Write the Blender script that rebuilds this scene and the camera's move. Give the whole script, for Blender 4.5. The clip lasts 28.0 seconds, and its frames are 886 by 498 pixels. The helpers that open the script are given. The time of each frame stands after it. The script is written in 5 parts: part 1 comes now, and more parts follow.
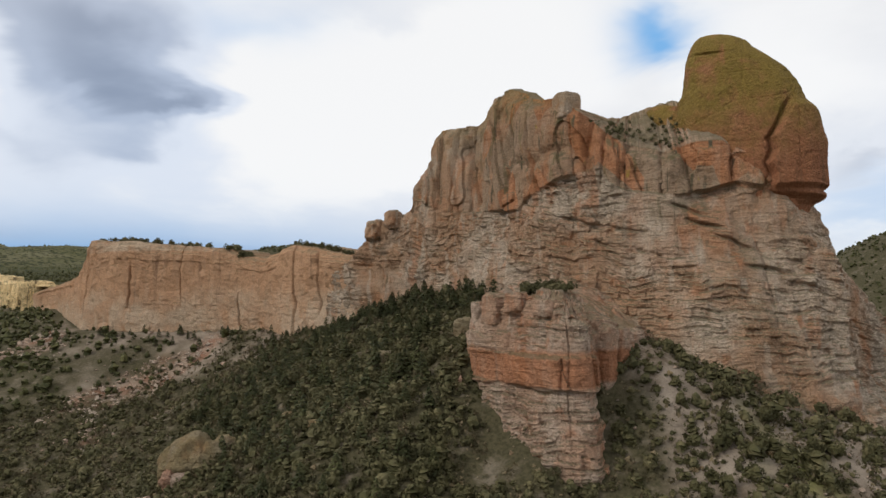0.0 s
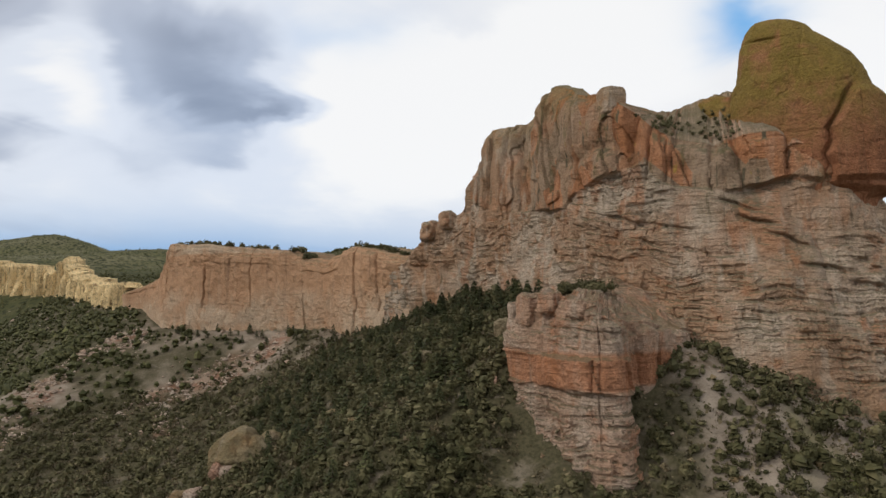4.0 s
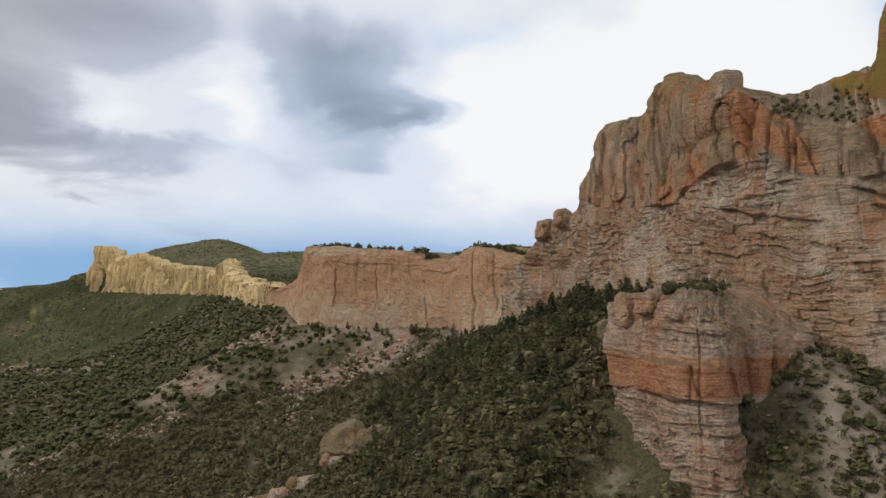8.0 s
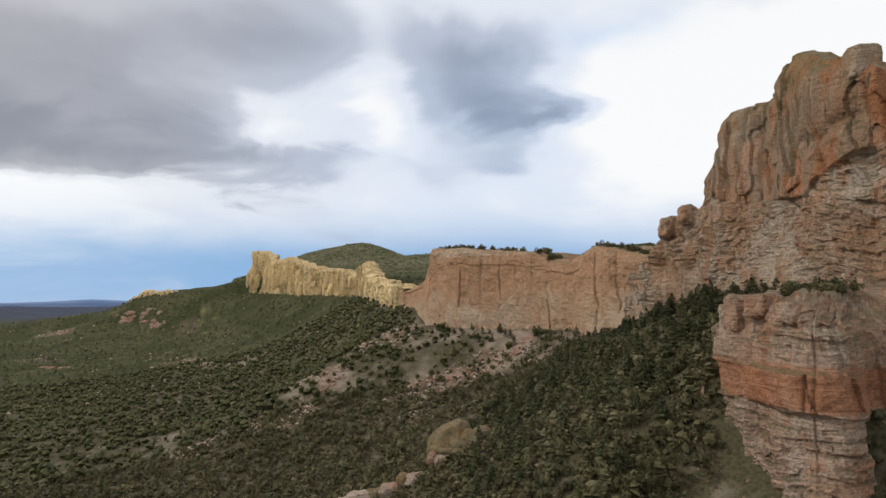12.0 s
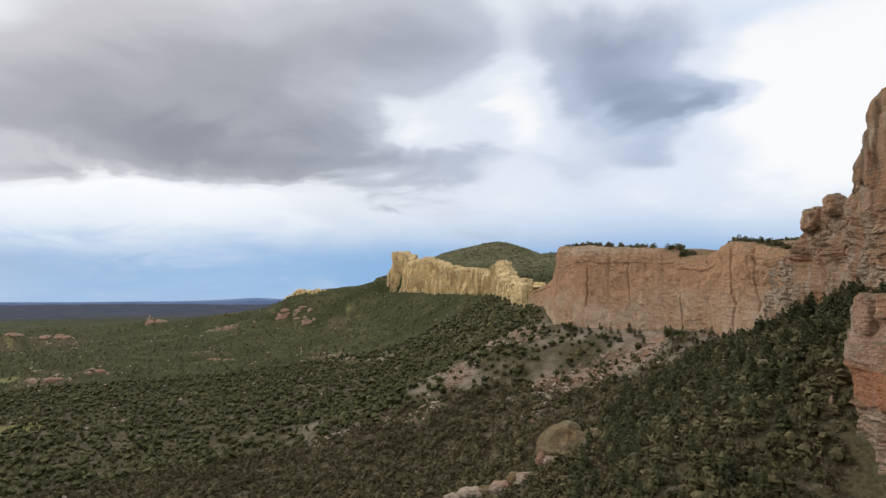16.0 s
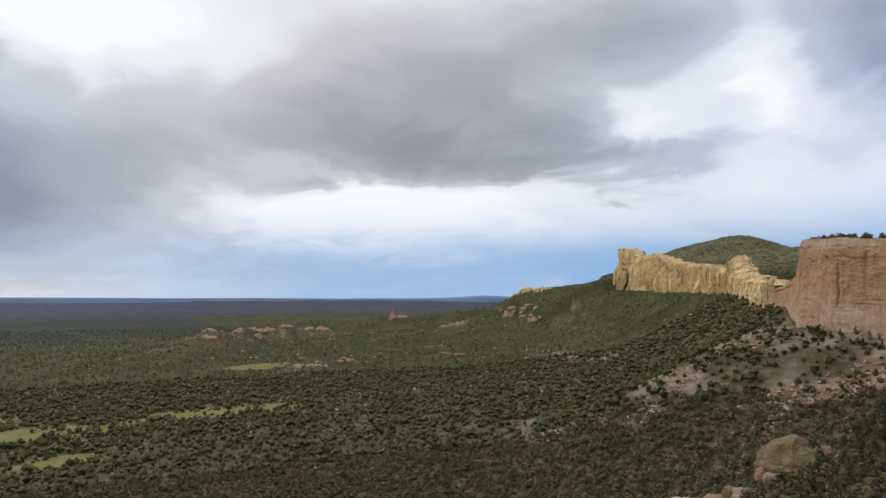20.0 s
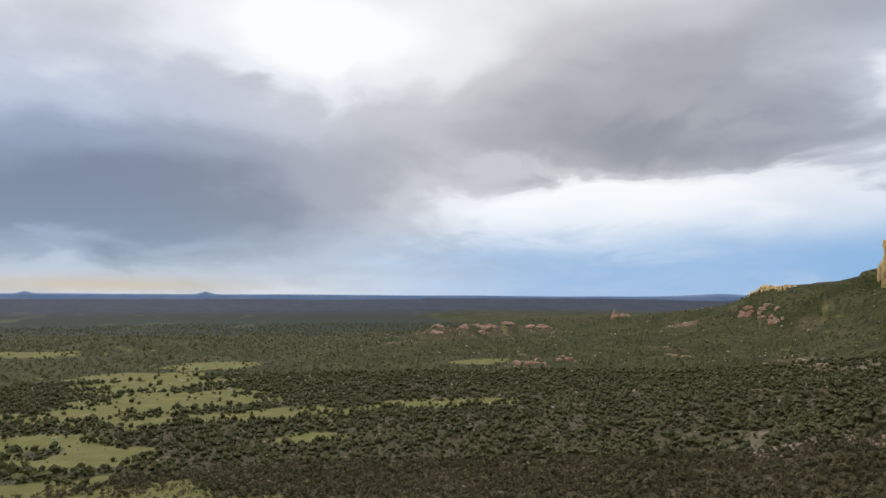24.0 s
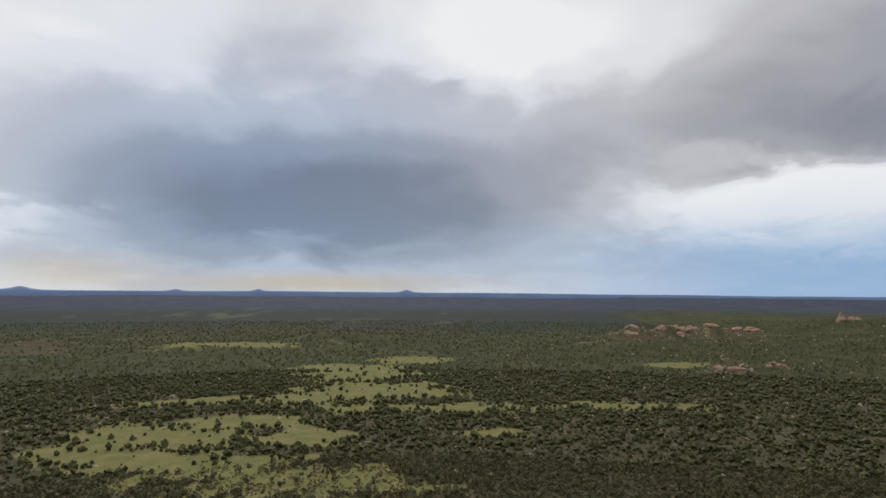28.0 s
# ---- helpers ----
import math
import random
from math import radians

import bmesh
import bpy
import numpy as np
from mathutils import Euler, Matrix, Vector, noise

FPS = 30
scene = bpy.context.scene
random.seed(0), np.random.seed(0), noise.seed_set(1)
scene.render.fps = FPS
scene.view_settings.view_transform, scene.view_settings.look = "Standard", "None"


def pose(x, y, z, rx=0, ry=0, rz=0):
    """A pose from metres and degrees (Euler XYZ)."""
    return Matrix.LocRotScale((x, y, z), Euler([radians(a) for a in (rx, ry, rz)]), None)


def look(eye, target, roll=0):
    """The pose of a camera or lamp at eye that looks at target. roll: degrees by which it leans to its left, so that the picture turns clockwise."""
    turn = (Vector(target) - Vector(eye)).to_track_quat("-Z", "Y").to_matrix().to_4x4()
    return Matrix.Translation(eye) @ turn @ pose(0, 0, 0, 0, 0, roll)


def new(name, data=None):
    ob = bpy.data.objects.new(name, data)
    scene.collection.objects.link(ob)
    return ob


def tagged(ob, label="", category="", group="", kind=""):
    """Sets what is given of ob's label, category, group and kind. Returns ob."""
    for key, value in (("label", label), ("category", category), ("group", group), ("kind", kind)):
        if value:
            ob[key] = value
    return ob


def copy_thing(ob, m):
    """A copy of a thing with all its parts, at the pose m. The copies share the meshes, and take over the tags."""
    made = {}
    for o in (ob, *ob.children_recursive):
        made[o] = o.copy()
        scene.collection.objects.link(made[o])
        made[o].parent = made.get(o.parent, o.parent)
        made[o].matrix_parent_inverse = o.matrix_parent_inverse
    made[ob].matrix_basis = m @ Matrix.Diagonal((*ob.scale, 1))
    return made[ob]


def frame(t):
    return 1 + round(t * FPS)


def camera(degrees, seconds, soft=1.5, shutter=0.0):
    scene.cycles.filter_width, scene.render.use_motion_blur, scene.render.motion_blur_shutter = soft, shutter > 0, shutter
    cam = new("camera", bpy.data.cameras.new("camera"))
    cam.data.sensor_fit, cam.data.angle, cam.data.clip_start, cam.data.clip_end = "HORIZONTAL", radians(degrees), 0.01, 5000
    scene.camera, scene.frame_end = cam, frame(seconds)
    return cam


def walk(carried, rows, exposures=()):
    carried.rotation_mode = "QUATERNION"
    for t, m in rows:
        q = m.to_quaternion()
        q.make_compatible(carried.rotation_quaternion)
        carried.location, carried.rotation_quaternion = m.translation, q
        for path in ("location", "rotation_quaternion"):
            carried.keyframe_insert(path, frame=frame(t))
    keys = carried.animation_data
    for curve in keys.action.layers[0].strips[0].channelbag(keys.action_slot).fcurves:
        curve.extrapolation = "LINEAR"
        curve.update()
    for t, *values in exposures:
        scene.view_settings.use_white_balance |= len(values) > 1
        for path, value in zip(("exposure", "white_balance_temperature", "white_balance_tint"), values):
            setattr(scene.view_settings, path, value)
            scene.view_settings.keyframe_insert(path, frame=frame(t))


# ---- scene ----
cam = camera(68.91, 28.0)
# seconds, x, y, z, turn to the left from north, tilt up, lean
PATH = [
    (0.0, 0.00, 0.00, 125.00, -2.87, 4.13, -0.39),
    (0.5, 1.68, 0.00, 124.97, -2.65, 4.13, -0.39),
    (1.0, 3.37, 0.01, 124.93, -1.34, 4.14, -0.43),
    (1.5, 5.05, 0.03, 124.90, -0.05, 4.16, -0.40),
    (2.0, 6.72, 0.07, 124.87, 0.17, 4.17, -0.41),
    (2.5, 8.40, 0.12, 124.84, 0.25, 4.17, -0.43),
    (3.0, 10.06, 0.19, 124.81, 1.25, 4.19, -0.41),
    (3.5, 11.72, 0.30, 124.79, 2.67, 4.22, -0.40),
    (5.5, 18.29, 1.06, 124.72, 8.67, 4.24, -0.23),
    (6.0, 19.91, 1.36, 124.72, 10.19, 4.24, -0.23),
    (6.5, 21.53, 1.69, 124.72, 11.71, 4.23, -0.21),
    (7.0, 23.13, 2.08, 124.73, 13.23, 4.23, -0.20),
    (7.5, 24.73, 2.51, 124.75, 14.81, 4.25, -0.18),
    (8.0, 26.32, 2.99, 124.78, 16.43, 4.25, -0.19),
    (8.5, 27.89, 3.50, 124.81, 18.05, 4.27, -0.15),
    (9.0, 29.45, 4.05, 124.85, 19.66, 4.29, -0.17),
    (9.5, 31.00, 4.62, 124.88, 21.27, 4.32, -0.16),
    (10.0, 32.54, 5.21, 124.92, 22.86, 4.33, -0.15),
    (10.5, 34.06, 5.81, 124.96, 24.40, 4.35, -0.17),
    (11.0, 35.56, 6.42, 124.98, 25.90, 4.36, -0.18),
    (11.5, 37.03, 7.05, 125.01, 27.39, 4.34, -0.16),
    (12.0, 38.49, 7.69, 125.03, 28.85, 4.36, -0.18),
    (12.5, 39.91, 8.34, 125.05, 30.38, 4.36, -0.18),
    (14.5, 45.21, 11.22, 125.13, 36.44, 4.27, -0.15),
    (15.0, 46.44, 12.02, 125.15, 38.05, 4.27, -0.14),
    (15.5, 47.62, 12.83, 125.17, 39.69, 4.26, -0.16),
    (16.0, 48.78, 13.65, 125.19, 41.27, 4.27, -0.16),
    (16.5, 49.92, 14.49, 125.22, 42.90, 4.25, -0.13),
    (17.0, 51.05, 15.32, 125.24, 44.51, 4.26, -0.15),
    (17.5, 52.17, 16.16, 125.26, 46.15, 4.27, -0.18),
    (18.0, 53.30, 16.98, 125.28, 48.76, 4.26, -0.12),
    (18.5, 54.41, 17.80, 125.31, 51.99, 4.24, 0.05),
    (19.0, 55.52, 18.62, 125.34, 55.23, 4.20, 0.05),
    (19.5, 56.62, 19.44, 125.37, 58.31, 4.16, 0.03),
    (20.0, 57.70, 20.27, 125.42, 61.40, 4.10, 0.11),
    (20.5, 58.76, 21.12, 125.48, 64.47, 4.05, 0.17),
    (21.0, 59.79, 21.98, 125.56, 67.40, 4.00, 0.18),
    (21.5, 60.78, 22.87, 125.65, 70.05, 3.95, 0.18),
    (23.5, 64.53, 26.63, 126.13, 78.88, 3.87, 0.30),
    (24.0, 65.42, 27.61, 126.27, 80.96, 3.84, 0.26),
    (24.5, 66.31, 28.61, 126.40, 83.02, 3.82, 0.27),
    (25.0, 67.19, 29.62, 126.54, 85.08, 3.78, 0.25),
    (25.5, 68.07, 30.65, 126.67, 87.15, 3.76, 0.29),
    (26.0, 68.94, 31.68, 126.80, 89.24, 3.74, 0.27),
    (26.5, 69.81, 32.72, 126.93, 91.31, 3.71, 0.24),
    (27.0, 70.67, 33.77, 127.06, 93.42, 3.70, 0.21),
    (27.5, 71.54, 34.82, 127.19, 95.66, 3.66, 0.18),
    (28.0, 72.40, 35.87, 127.32, 97.98, 3.61, 0.44),
]

def aimed(x, y, z, yaw, tilt, lean):
    a, b = radians(yaw), radians(tilt)
    way = Vector((-math.sin(a) * math.cos(b), math.cos(a) * math.cos(b), math.sin(b)))
    return look((x, y, z), Vector((x, y, z)) + way, lean)


walk(cam, [(t, aimed(*row)) for t, *row in PATH], [(0.0, -0.05), (8.0, -0.05), (12.0, 0.0), (25.0, 0.0), (26.9, -0.03), (28.0, -0.2)])

# ---------------------------------------------------------------- light
SUN_AZ, SUN_EL = 112.0, 34.0        # degrees to the left of north, and up


def build_world():
    world = bpy.data.worlds.new("sky")
    scene.world = world
    world.use_nodes = True
    nt = world.node_tree
    nt.nodes.clear()
    N, L = nt.nodes.new, nt.links.new

    def math_node(op, a, b=None, c=None, clamp=False):
        n = N("ShaderNodeMath")
        n.operation, n.use_clamp = op, clamp
        for i, v in enumerate((a, b, c)):
            if v is None:
                continue
            if isinstance(v, (int, float)):
                n.inputs[i].default_value = v
            else:
                L(v, n.inputs[i])
        return n.outputs[0]

    def ramp(fac, stops, interp="EASE"):
        n = N("ShaderNodeValToRGB")
        n.color_ramp.interpolation = interp
        els = n.color_ramp.elements
        while len(els) < len(stops):
            els.new(0.5)
        for e, (p, c) in zip(els, stops):
            e.position, e.color = p, (*c, 1)
        L(fac, n.inputs[0])
        return n.outputs[0]

    def mix(fac, a, b):
        n = N("ShaderNodeMix")
        n.data_type = "RGBA"
        if isinstance(fac, float):
            n.inputs[0].default_value = fac
        else:
            L(fac, n.inputs[0])
        for i, v in ((6, a), (7, b)):
            if isinstance(v, tuple):
                n.inputs[i].default_value = (*v, 1)
            else:
                L(v, n.inputs[i])
        return n.outputs[2]

    geo = N("ShaderNodeTexCoord")
    sep = N("ShaderNodeSeparateXYZ")
    L(geo.outputs["Generated"], sep.inputs[0])
    X, Y, Z = sep.outputs
    az = math_node("MULTIPLY", math_node("ARCTAN2", math_node("MULTIPLY", X, -1.0), Y), 57.2958)
    el = math_node("MULTIPLY", math_node("ARCSINE", Z), 57.2958)

    # the cloud deck, seen in perspective: directions are laid on a level plane
    up = math_node("ADD", math_node("MAXIMUM", Z, 0.0), 0.26)
    comb = N("ShaderNodeCombineXYZ")
    L(math_node("DIVIDE", X, up), comb.inputs[0])
    L(math_node("DIVIDE", Y, up), comb.inputs[1])

    def noise_node(scale, detail, rough, dist=0.0, off=0.0):
        n = N("ShaderNodeTexNoise")
        n.inputs["Scale"].default_value, n.inputs["Detail"].default_value = scale, detail
        n.inputs["Roughness"].default_value, n.inputs["Distortion"].default_value = rough, dist
        m = N("ShaderNodeVectorMath")
        m.operation = "ADD"
        L(comb.outputs[0], m.inputs[0])
        m.inputs[1].default_value = (off, off * 0.7, off * 0.3)
        L(m.outputs[0], n.inputs["Vector"])
        return n.outputs[0]

    big = noise_node(0.55, 4.0, 0.5, 0.3, 3.1)
    fine = noise_node(1.5, 5.0, 0.5, 0.35, 7.7)
    wisp = noise_node(3.0, 4.0, 0.52, 0.5, 1.3)
    # a lump's outline is torn by the fine noise
    waz = math_node("ADD", az, math_node("MULTIPLY", math_node("SUBTRACT", fine, 0.5), 15.0))
    wel = math_node("ADD", el, math_node("MULTIPLY", math_node("SUBTRACT", wisp, 0.5), 8.0))

    def lump(a, e, wa, we, torn=True):
        u = math_node("MULTIPLY", math_node("SUBTRACT", waz if torn else az, a), 1.0 / wa)
        v = math_node("MULTIPLY", math_node("SUBTRACT", wel if torn else el, e), 1.0 / we)
        r = math_node("ADD", math_node("MULTIPLY", u, u), math_node("MULTIPLY", v, v))
        return math_node("POWER", 2.718, math_node("MULTIPLY", r, -1.0))

    def total(lumps):
        out = None
        for amp, *rest in lumps:
            one = math_node("MULTIPLY", lump(*rest), amp)
            out = one if out is None else math_node("ADD", out, one)
        return out

    # grey undersides of the clouds: strength, turn, height, half widths
    grey = total(DARK_CLOUDS)
    white = total(BRIGHT_CLOUDS)
    blue = total(BLUE_GAPS)
    shade = math_node("ADD", math_node("MULTIPLY", math_node("SUBTRACT", big, 0.5), 0.4),
                      math_node("MULTIPLY", math_node("SUBTRACT", fine, 0.5), 0.62))
    dark = math_node("ADD", math_node("SUBTRACT", grey, white), math_node("ADD", shade, 0.19))
    cloud = mix(math_node("MULTIPLY", total(BLUISH), 1.0, clamp=True), ramp(dark, CLOUD_STOPS), ramp(dark, BLUISH_STOPS))
    nish = N("ShaderNodeTexSky")
    nish.sky_type, nish.sun_disc = "NISHITA", False
    nish.sun_elevation, nish.sun_rotation = radians(SUN_EL), radians(-SUN_AZ)
    nish.altitude, nish.dust_density = 1800, 1.0
    clear = N("ShaderNodeVectorMath")
    clear.operation = "SCALE"
    L(nish.outputs[0], clear.inputs[0])
    clear.inputs[3].default_value = 0.13
    gap = math_node("MULTIPLY", blue, math_node("ADD", 0.7, math_node("MULTIPLY", fine, 0.6)), clamp=True)
    sky = mix(gap, cloud, BLUE_COLOUR)
    sky = mix(0.06, sky, clear.outputs[0])
    # the far rain curtain and the clear band low over the plain
    lowband = math_node("MULTIPLY", math_node("SUBTRACT", math_node("ADD", el, math_node("MULTIPLY", math_node("SUBTRACT", fine, 0.5), 3.0)), LOW_BAND[0]), 1.0 / LOW_BAND[1])
    lowband = math_node("MAXIMUM", lowband, 0.0)
    lowband = math_node("POWER", 2.718, math_node("MULTIPLY", math_node("MULTIPLY", lowband, lowband), -1.0))
    band_amt = math_node("MULTIPLY", lowband, math_node("ADD", total(BAND_LUMPS), 0.16), clamp=True)
    sky = mix(band_amt, sky, BAND_COLOUR)
    glow = math_node("MULTIPLY", total(WARM_GLOW), 1.0, clamp=True)
    sky = mix(glow, sky, WARM_COLOUR)
    bg = N("ShaderNodeBackground")
    L(sky, bg.inputs[0])
    bg.inputs[1].default_value = SKY_STRENGTH
    out = N("ShaderNodeOutputWorld")
    L(bg.outputs[0], out.inputs[0])


SKY_STRENGTH = 1.0
CLOUD_STOPS = [(0.0, (1.0, 1.0, 1.0)), (0.22, (0.88, 0.88, 0.89)), (0.45, (0.60, 0.585, 0.595)), (0.7, (0.43, 0.42, 0.435)), (1.0, (0.27, 0.275, 0.31))]
BLUISH_STOPS = [(0.0, (1.0, 1.0, 1.0)), (0.22, (0.76, 0.83, 0.95)), (0.45, (0.46, 0.55, 0.71)), (0.7, (0.27, 0.34, 0.47)), (1.0, (0.17, 0.21, 0.30))]
BLUISH = [(0.9, 22.0, 14.0, 30.0, 18.0, False), (0.95, 114.0, 9.0, 23.0, 12.0, False), (0.5, -38.0, 8.0, 12.0, 9.0, False)]
# strength, turn to the left from north, height, half widths (degrees)
DARK_CLOUDS = [
    (0.21, 24.7, 20.4, 7.7, 3.2), (0.24, 19.1, 15.3, 6.1, 1.7), (0.17, 26.6, 16.3, 5.9, 1.9), (0.12, 3.4, 23.8, 12.7, 1.9), (0.19, -36, 9.8, 3.2, 2.4), (0.2, 24.4, 21.5, 10.6, 2.9),
    (0.15, 27, 17.8, 6.1, 2.4), (0.22, 18.3, 15.2, 5.5, 1.4), (0.1, 24.4, 12.8, 3.8, 1.3), (0.27, 45.4, 22.6, 11.4, 3.4), (0.19, 56, 15.9, 15, 5.8), (0.22, 53.1, 12.2, 13.7, 2.3),
    (0.19, 43.3, 11, 9.5, 1.4), (0.16, 68.6, 13.2, 7.1, 3.2), (0.08, 67.7, 20, 8.8, 3), (0.12, 60.6, 16, 14, 5.5), (0.16, 55.5, 12.8, 11.3, 2.4), (0.08, 75.6, 13.2, 14.9, 3.6),
    (0.06, 88.7, 9, 10.1, 3.4), (0.12, 71.8, 15.3, 12.1, 4.6), (0.16, 114.4, 11.1, 12.6, 5.9), (0.12, 108.1, 5.7, 16, 3.6), (0.17, 99.6, 17.5, 2.7, 1.3), (0.12, 113, 8.7, 13.4, 6.7),
    (0.15, 111.1, 5.2, 14.9, 2.7), (0.1, 123.3, 10.8, 13, 3.9), (0.09, 87.2, 13, 12.2, 4.8),
    (0.36, 116, 6.5, 25, 6, False), (0.16, 100, 6, 20, 4.5, False), (0.14, 84, 15, 27.3, 8.4, False), (0.1, 45, 18, 16.8, 8.4, False), (0.1, 128, 16, 12.6, 9.5),
]
BRIGHT_CLOUDS = [
    (0.3, 6.4, 14.9, 10.8, 6.3), (0.24, -8.9, 19.7, 10, 5.1), (0.18, -29.7, 15.5, 6.3, 3.3), (0.21, 34.8, 15.7, 3.2, 5.6), (0.18, 8.7, 15.9, 10.8, 6.3), (0.15, 27.9, 15.8, 2.2, 1.1),
    (0.21, 43.8, 15.4, 2.8, 2.6), (0.18, 35.7, 18.5, 2.9, 6.2), (0.15, 61.2, 8.2, 14, 1.5), (0.3, 63.2, 4, 3.6, 0.6), (0.18, 89.1, 20.1, 11.1, 3.6), (0.15, 70.6, 8.5, 13.3, 1.8),
    (0.18, 41.1, 14.2, 3.4, 2.8), (0.24, 93.5, 22, 9.9, 3.4), (0.24, 70.5, 6.2, 11.9, 1.7), (0.24, 63.3, 3.8, 2.9, 0.6), (0.18, 95.8, 22.1, 10, 3.5), (0.18, 129.6, 18.8, 6.2, 2.6),
    (0.21, 129, 5.3, 5.3, 1.3), (0.09, 73.6, 6.5, 6.9, 2),
]
BLUE_GAPS = [(1.1, -24.0, 21.5, 3.8, 1.7), (0.35, -38.0, 7.0, 5.0, 2.0), (0.3, 12.0, 22.5, 5.0, 1.5)]
BLUE_COLOUR = (0.22, 0.49, 0.86)
LOW_BAND = (2.6, 3.8)
BAND_COLOUR = (0.22, 0.43, 0.73)
BAND_LUMPS = [(0.85, 26.0, 3.5, 18.0, 8.0), (0.6, 70.0, 1.0, 19.0, 6.0), (0.4, 48.0, 3.0, 14.0, 6.0), (0.25, 0.0, 5.0, 12.0, 5.0)]
WARM_GLOW = [(0.75, 109.0, 0.5, 11.0, 0.7, False), (0.5, 128.0, 1.2, 6.0, 1.4, False)]
WARM_COLOUR = (0.62, 0.54, 0.41)
build_world()

sun = new("sun", bpy.data.lights.new("sun", "SUN"))
sun.data.energy, sun.data.angle, sun.data.color = 1.45, radians(10.0), (1.0, 0.93, 0.82)
sun.matrix_world = look((-math.sin(radians(SUN_AZ)) * 100, math.cos(radians(SUN_AZ)) * 100, 100 * math.tan(radians(SUN_EL))), (0, 0, 0))


# ---------------------------------------------------------------- materials
class Mat:
    """A node material, written as short calls."""

    def __init__(self, name, rough=0.9, spec=0.25):
        self.m = bpy.data.materials.new(name)
        self.m.use_nodes = True
        self.t = self.m.node_tree
        self.b = self.t.nodes["Principled BSDF"]
        self.b.inputs["Roughness"].default_value = rough
        self.b.inputs["Specular IOR Level"].default_value = spec
        g = self.t.nodes.new("ShaderNodeNewGeometry")
        self.pos = g.outputs["Position"]
        self.nor = g.outputs["Normal"]
        self.island = g.outputs["Random Per Island"]

    def put(self, socket, v):
        if isinstance(v, (int, float)):
            socket.default_value = v
        elif isinstance(v, tuple):
            socket.default_value = (*v, 1) if len(v) == 3 and socket.type == "RGBA" else v
        else:
            self.t.links.new(v, socket)

    def scaled(self, s, off=(0, 0, 0)):
        n = self.t.nodes.new("ShaderNodeVectorMath")
        n.operation = "MULTIPLY_ADD"
        self.put(n.inputs[0], self.pos)
        n.inputs[1].default_value, n.inputs[2].default_value = s, off
        return n.outputs[0]

    def noise(self, s, detail=4.0, rough=0.55, dist=0.0, off=(0, 0, 0)):
        n = self.t.nodes.new("ShaderNodeTexNoise")
        self.put(n.inputs["Vector"], self.scaled(s if isinstance(s, tuple) else (s, s, s), off))
        n.inputs["Scale"].default_value, n.inputs["Detail"].default_value = 1.0, detail
        n.inputs["Roughness"].default_value, n.inputs["Distortion"].default_value = rough, dist
        return n.outputs[0]

    def cells(self, s, feature="F1", out=0):
        n = self.t.nodes.new("ShaderNodeTexVoronoi")
        n.feature = feature
        self.put(n.inputs["Vector"], self.scaled(s if isinstance(s, tuple) else (s, s, s)))
        n.inputs["Scale"].default_value = 1.0
        return n.outputs[out]

    def math(self, op, a, b=0.0, clamp=False):
        n = self.t.nodes.new("ShaderNodeMath")
        n.operation, n.use_clamp = op, clamp
        self.put(n.inputs[0], a)
        self.put(n.inputs[1], b)
        return n.outputs[0]

    def span(self, v, lo, hi, to0=0.0, to1=1.0):
        n = self.t.nodes.new("ShaderNodeMapRange")
        n.interpolation_type = "SMOOTHSTEP"
        self.put(n.inputs[0], v)
        for i, x in enumerate((lo, hi, to0, to1)):
            n.inputs[i + 1].default_value = x
        return n.outputs[0]

    def mix(self, fac, a, b, blend="MIX"):
        n = self.t.nodes.new("ShaderNodeMix")
        n.data_type, n.blend_type = "RGBA", blend
        self.put(n.inputs[0], fac)
        self.put(n.inputs[6], a)
        self.put(n.inputs[7], b)
        return n.outputs[2]

    def ramp(self, fac, stops):
        n = self.t.nodes.new("ShaderNodeValToRGB")
        els = n.color_ramp.elements
        while len(els) < len(stops):
            els.new(0.5)
        for e, (p, c) in zip(els, stops):
            e.position, e.color = p, (*c, 1)
        self.put(n.inputs[0], fac)
        return n.outputs[0]

    def attr(self, name):
        n = self.t.nodes.new("ShaderNodeAttribute")
        n.attribute_name = name
        return n.outputs["Fac"]

    def height(self):
        n = self.t.nodes.new("ShaderNodeSeparateXYZ")
        self.put(n.inputs[0], self.pos)
        return n.outputs[2]

    def facing_up(self):
        n = self.t.nodes.new("ShaderNodeSeparateXYZ")
        self.put(n.inputs[0], self.nor)
        return n.outputs[2]

    def bump(self, h, dist, strength=1.0):
        n = self.t.nodes.new("ShaderNodeBump")
        n.inputs["Distance"].default_value, n.inputs["Strength"].default_value = dist, strength
        self.put(n.inputs["Height"], h)
        self.put(self.b.inputs["Normal"], n.outputs[0])

    def done(self, colour):
        self.put(self.b.inputs["Base Color"], colour)
        return self.m


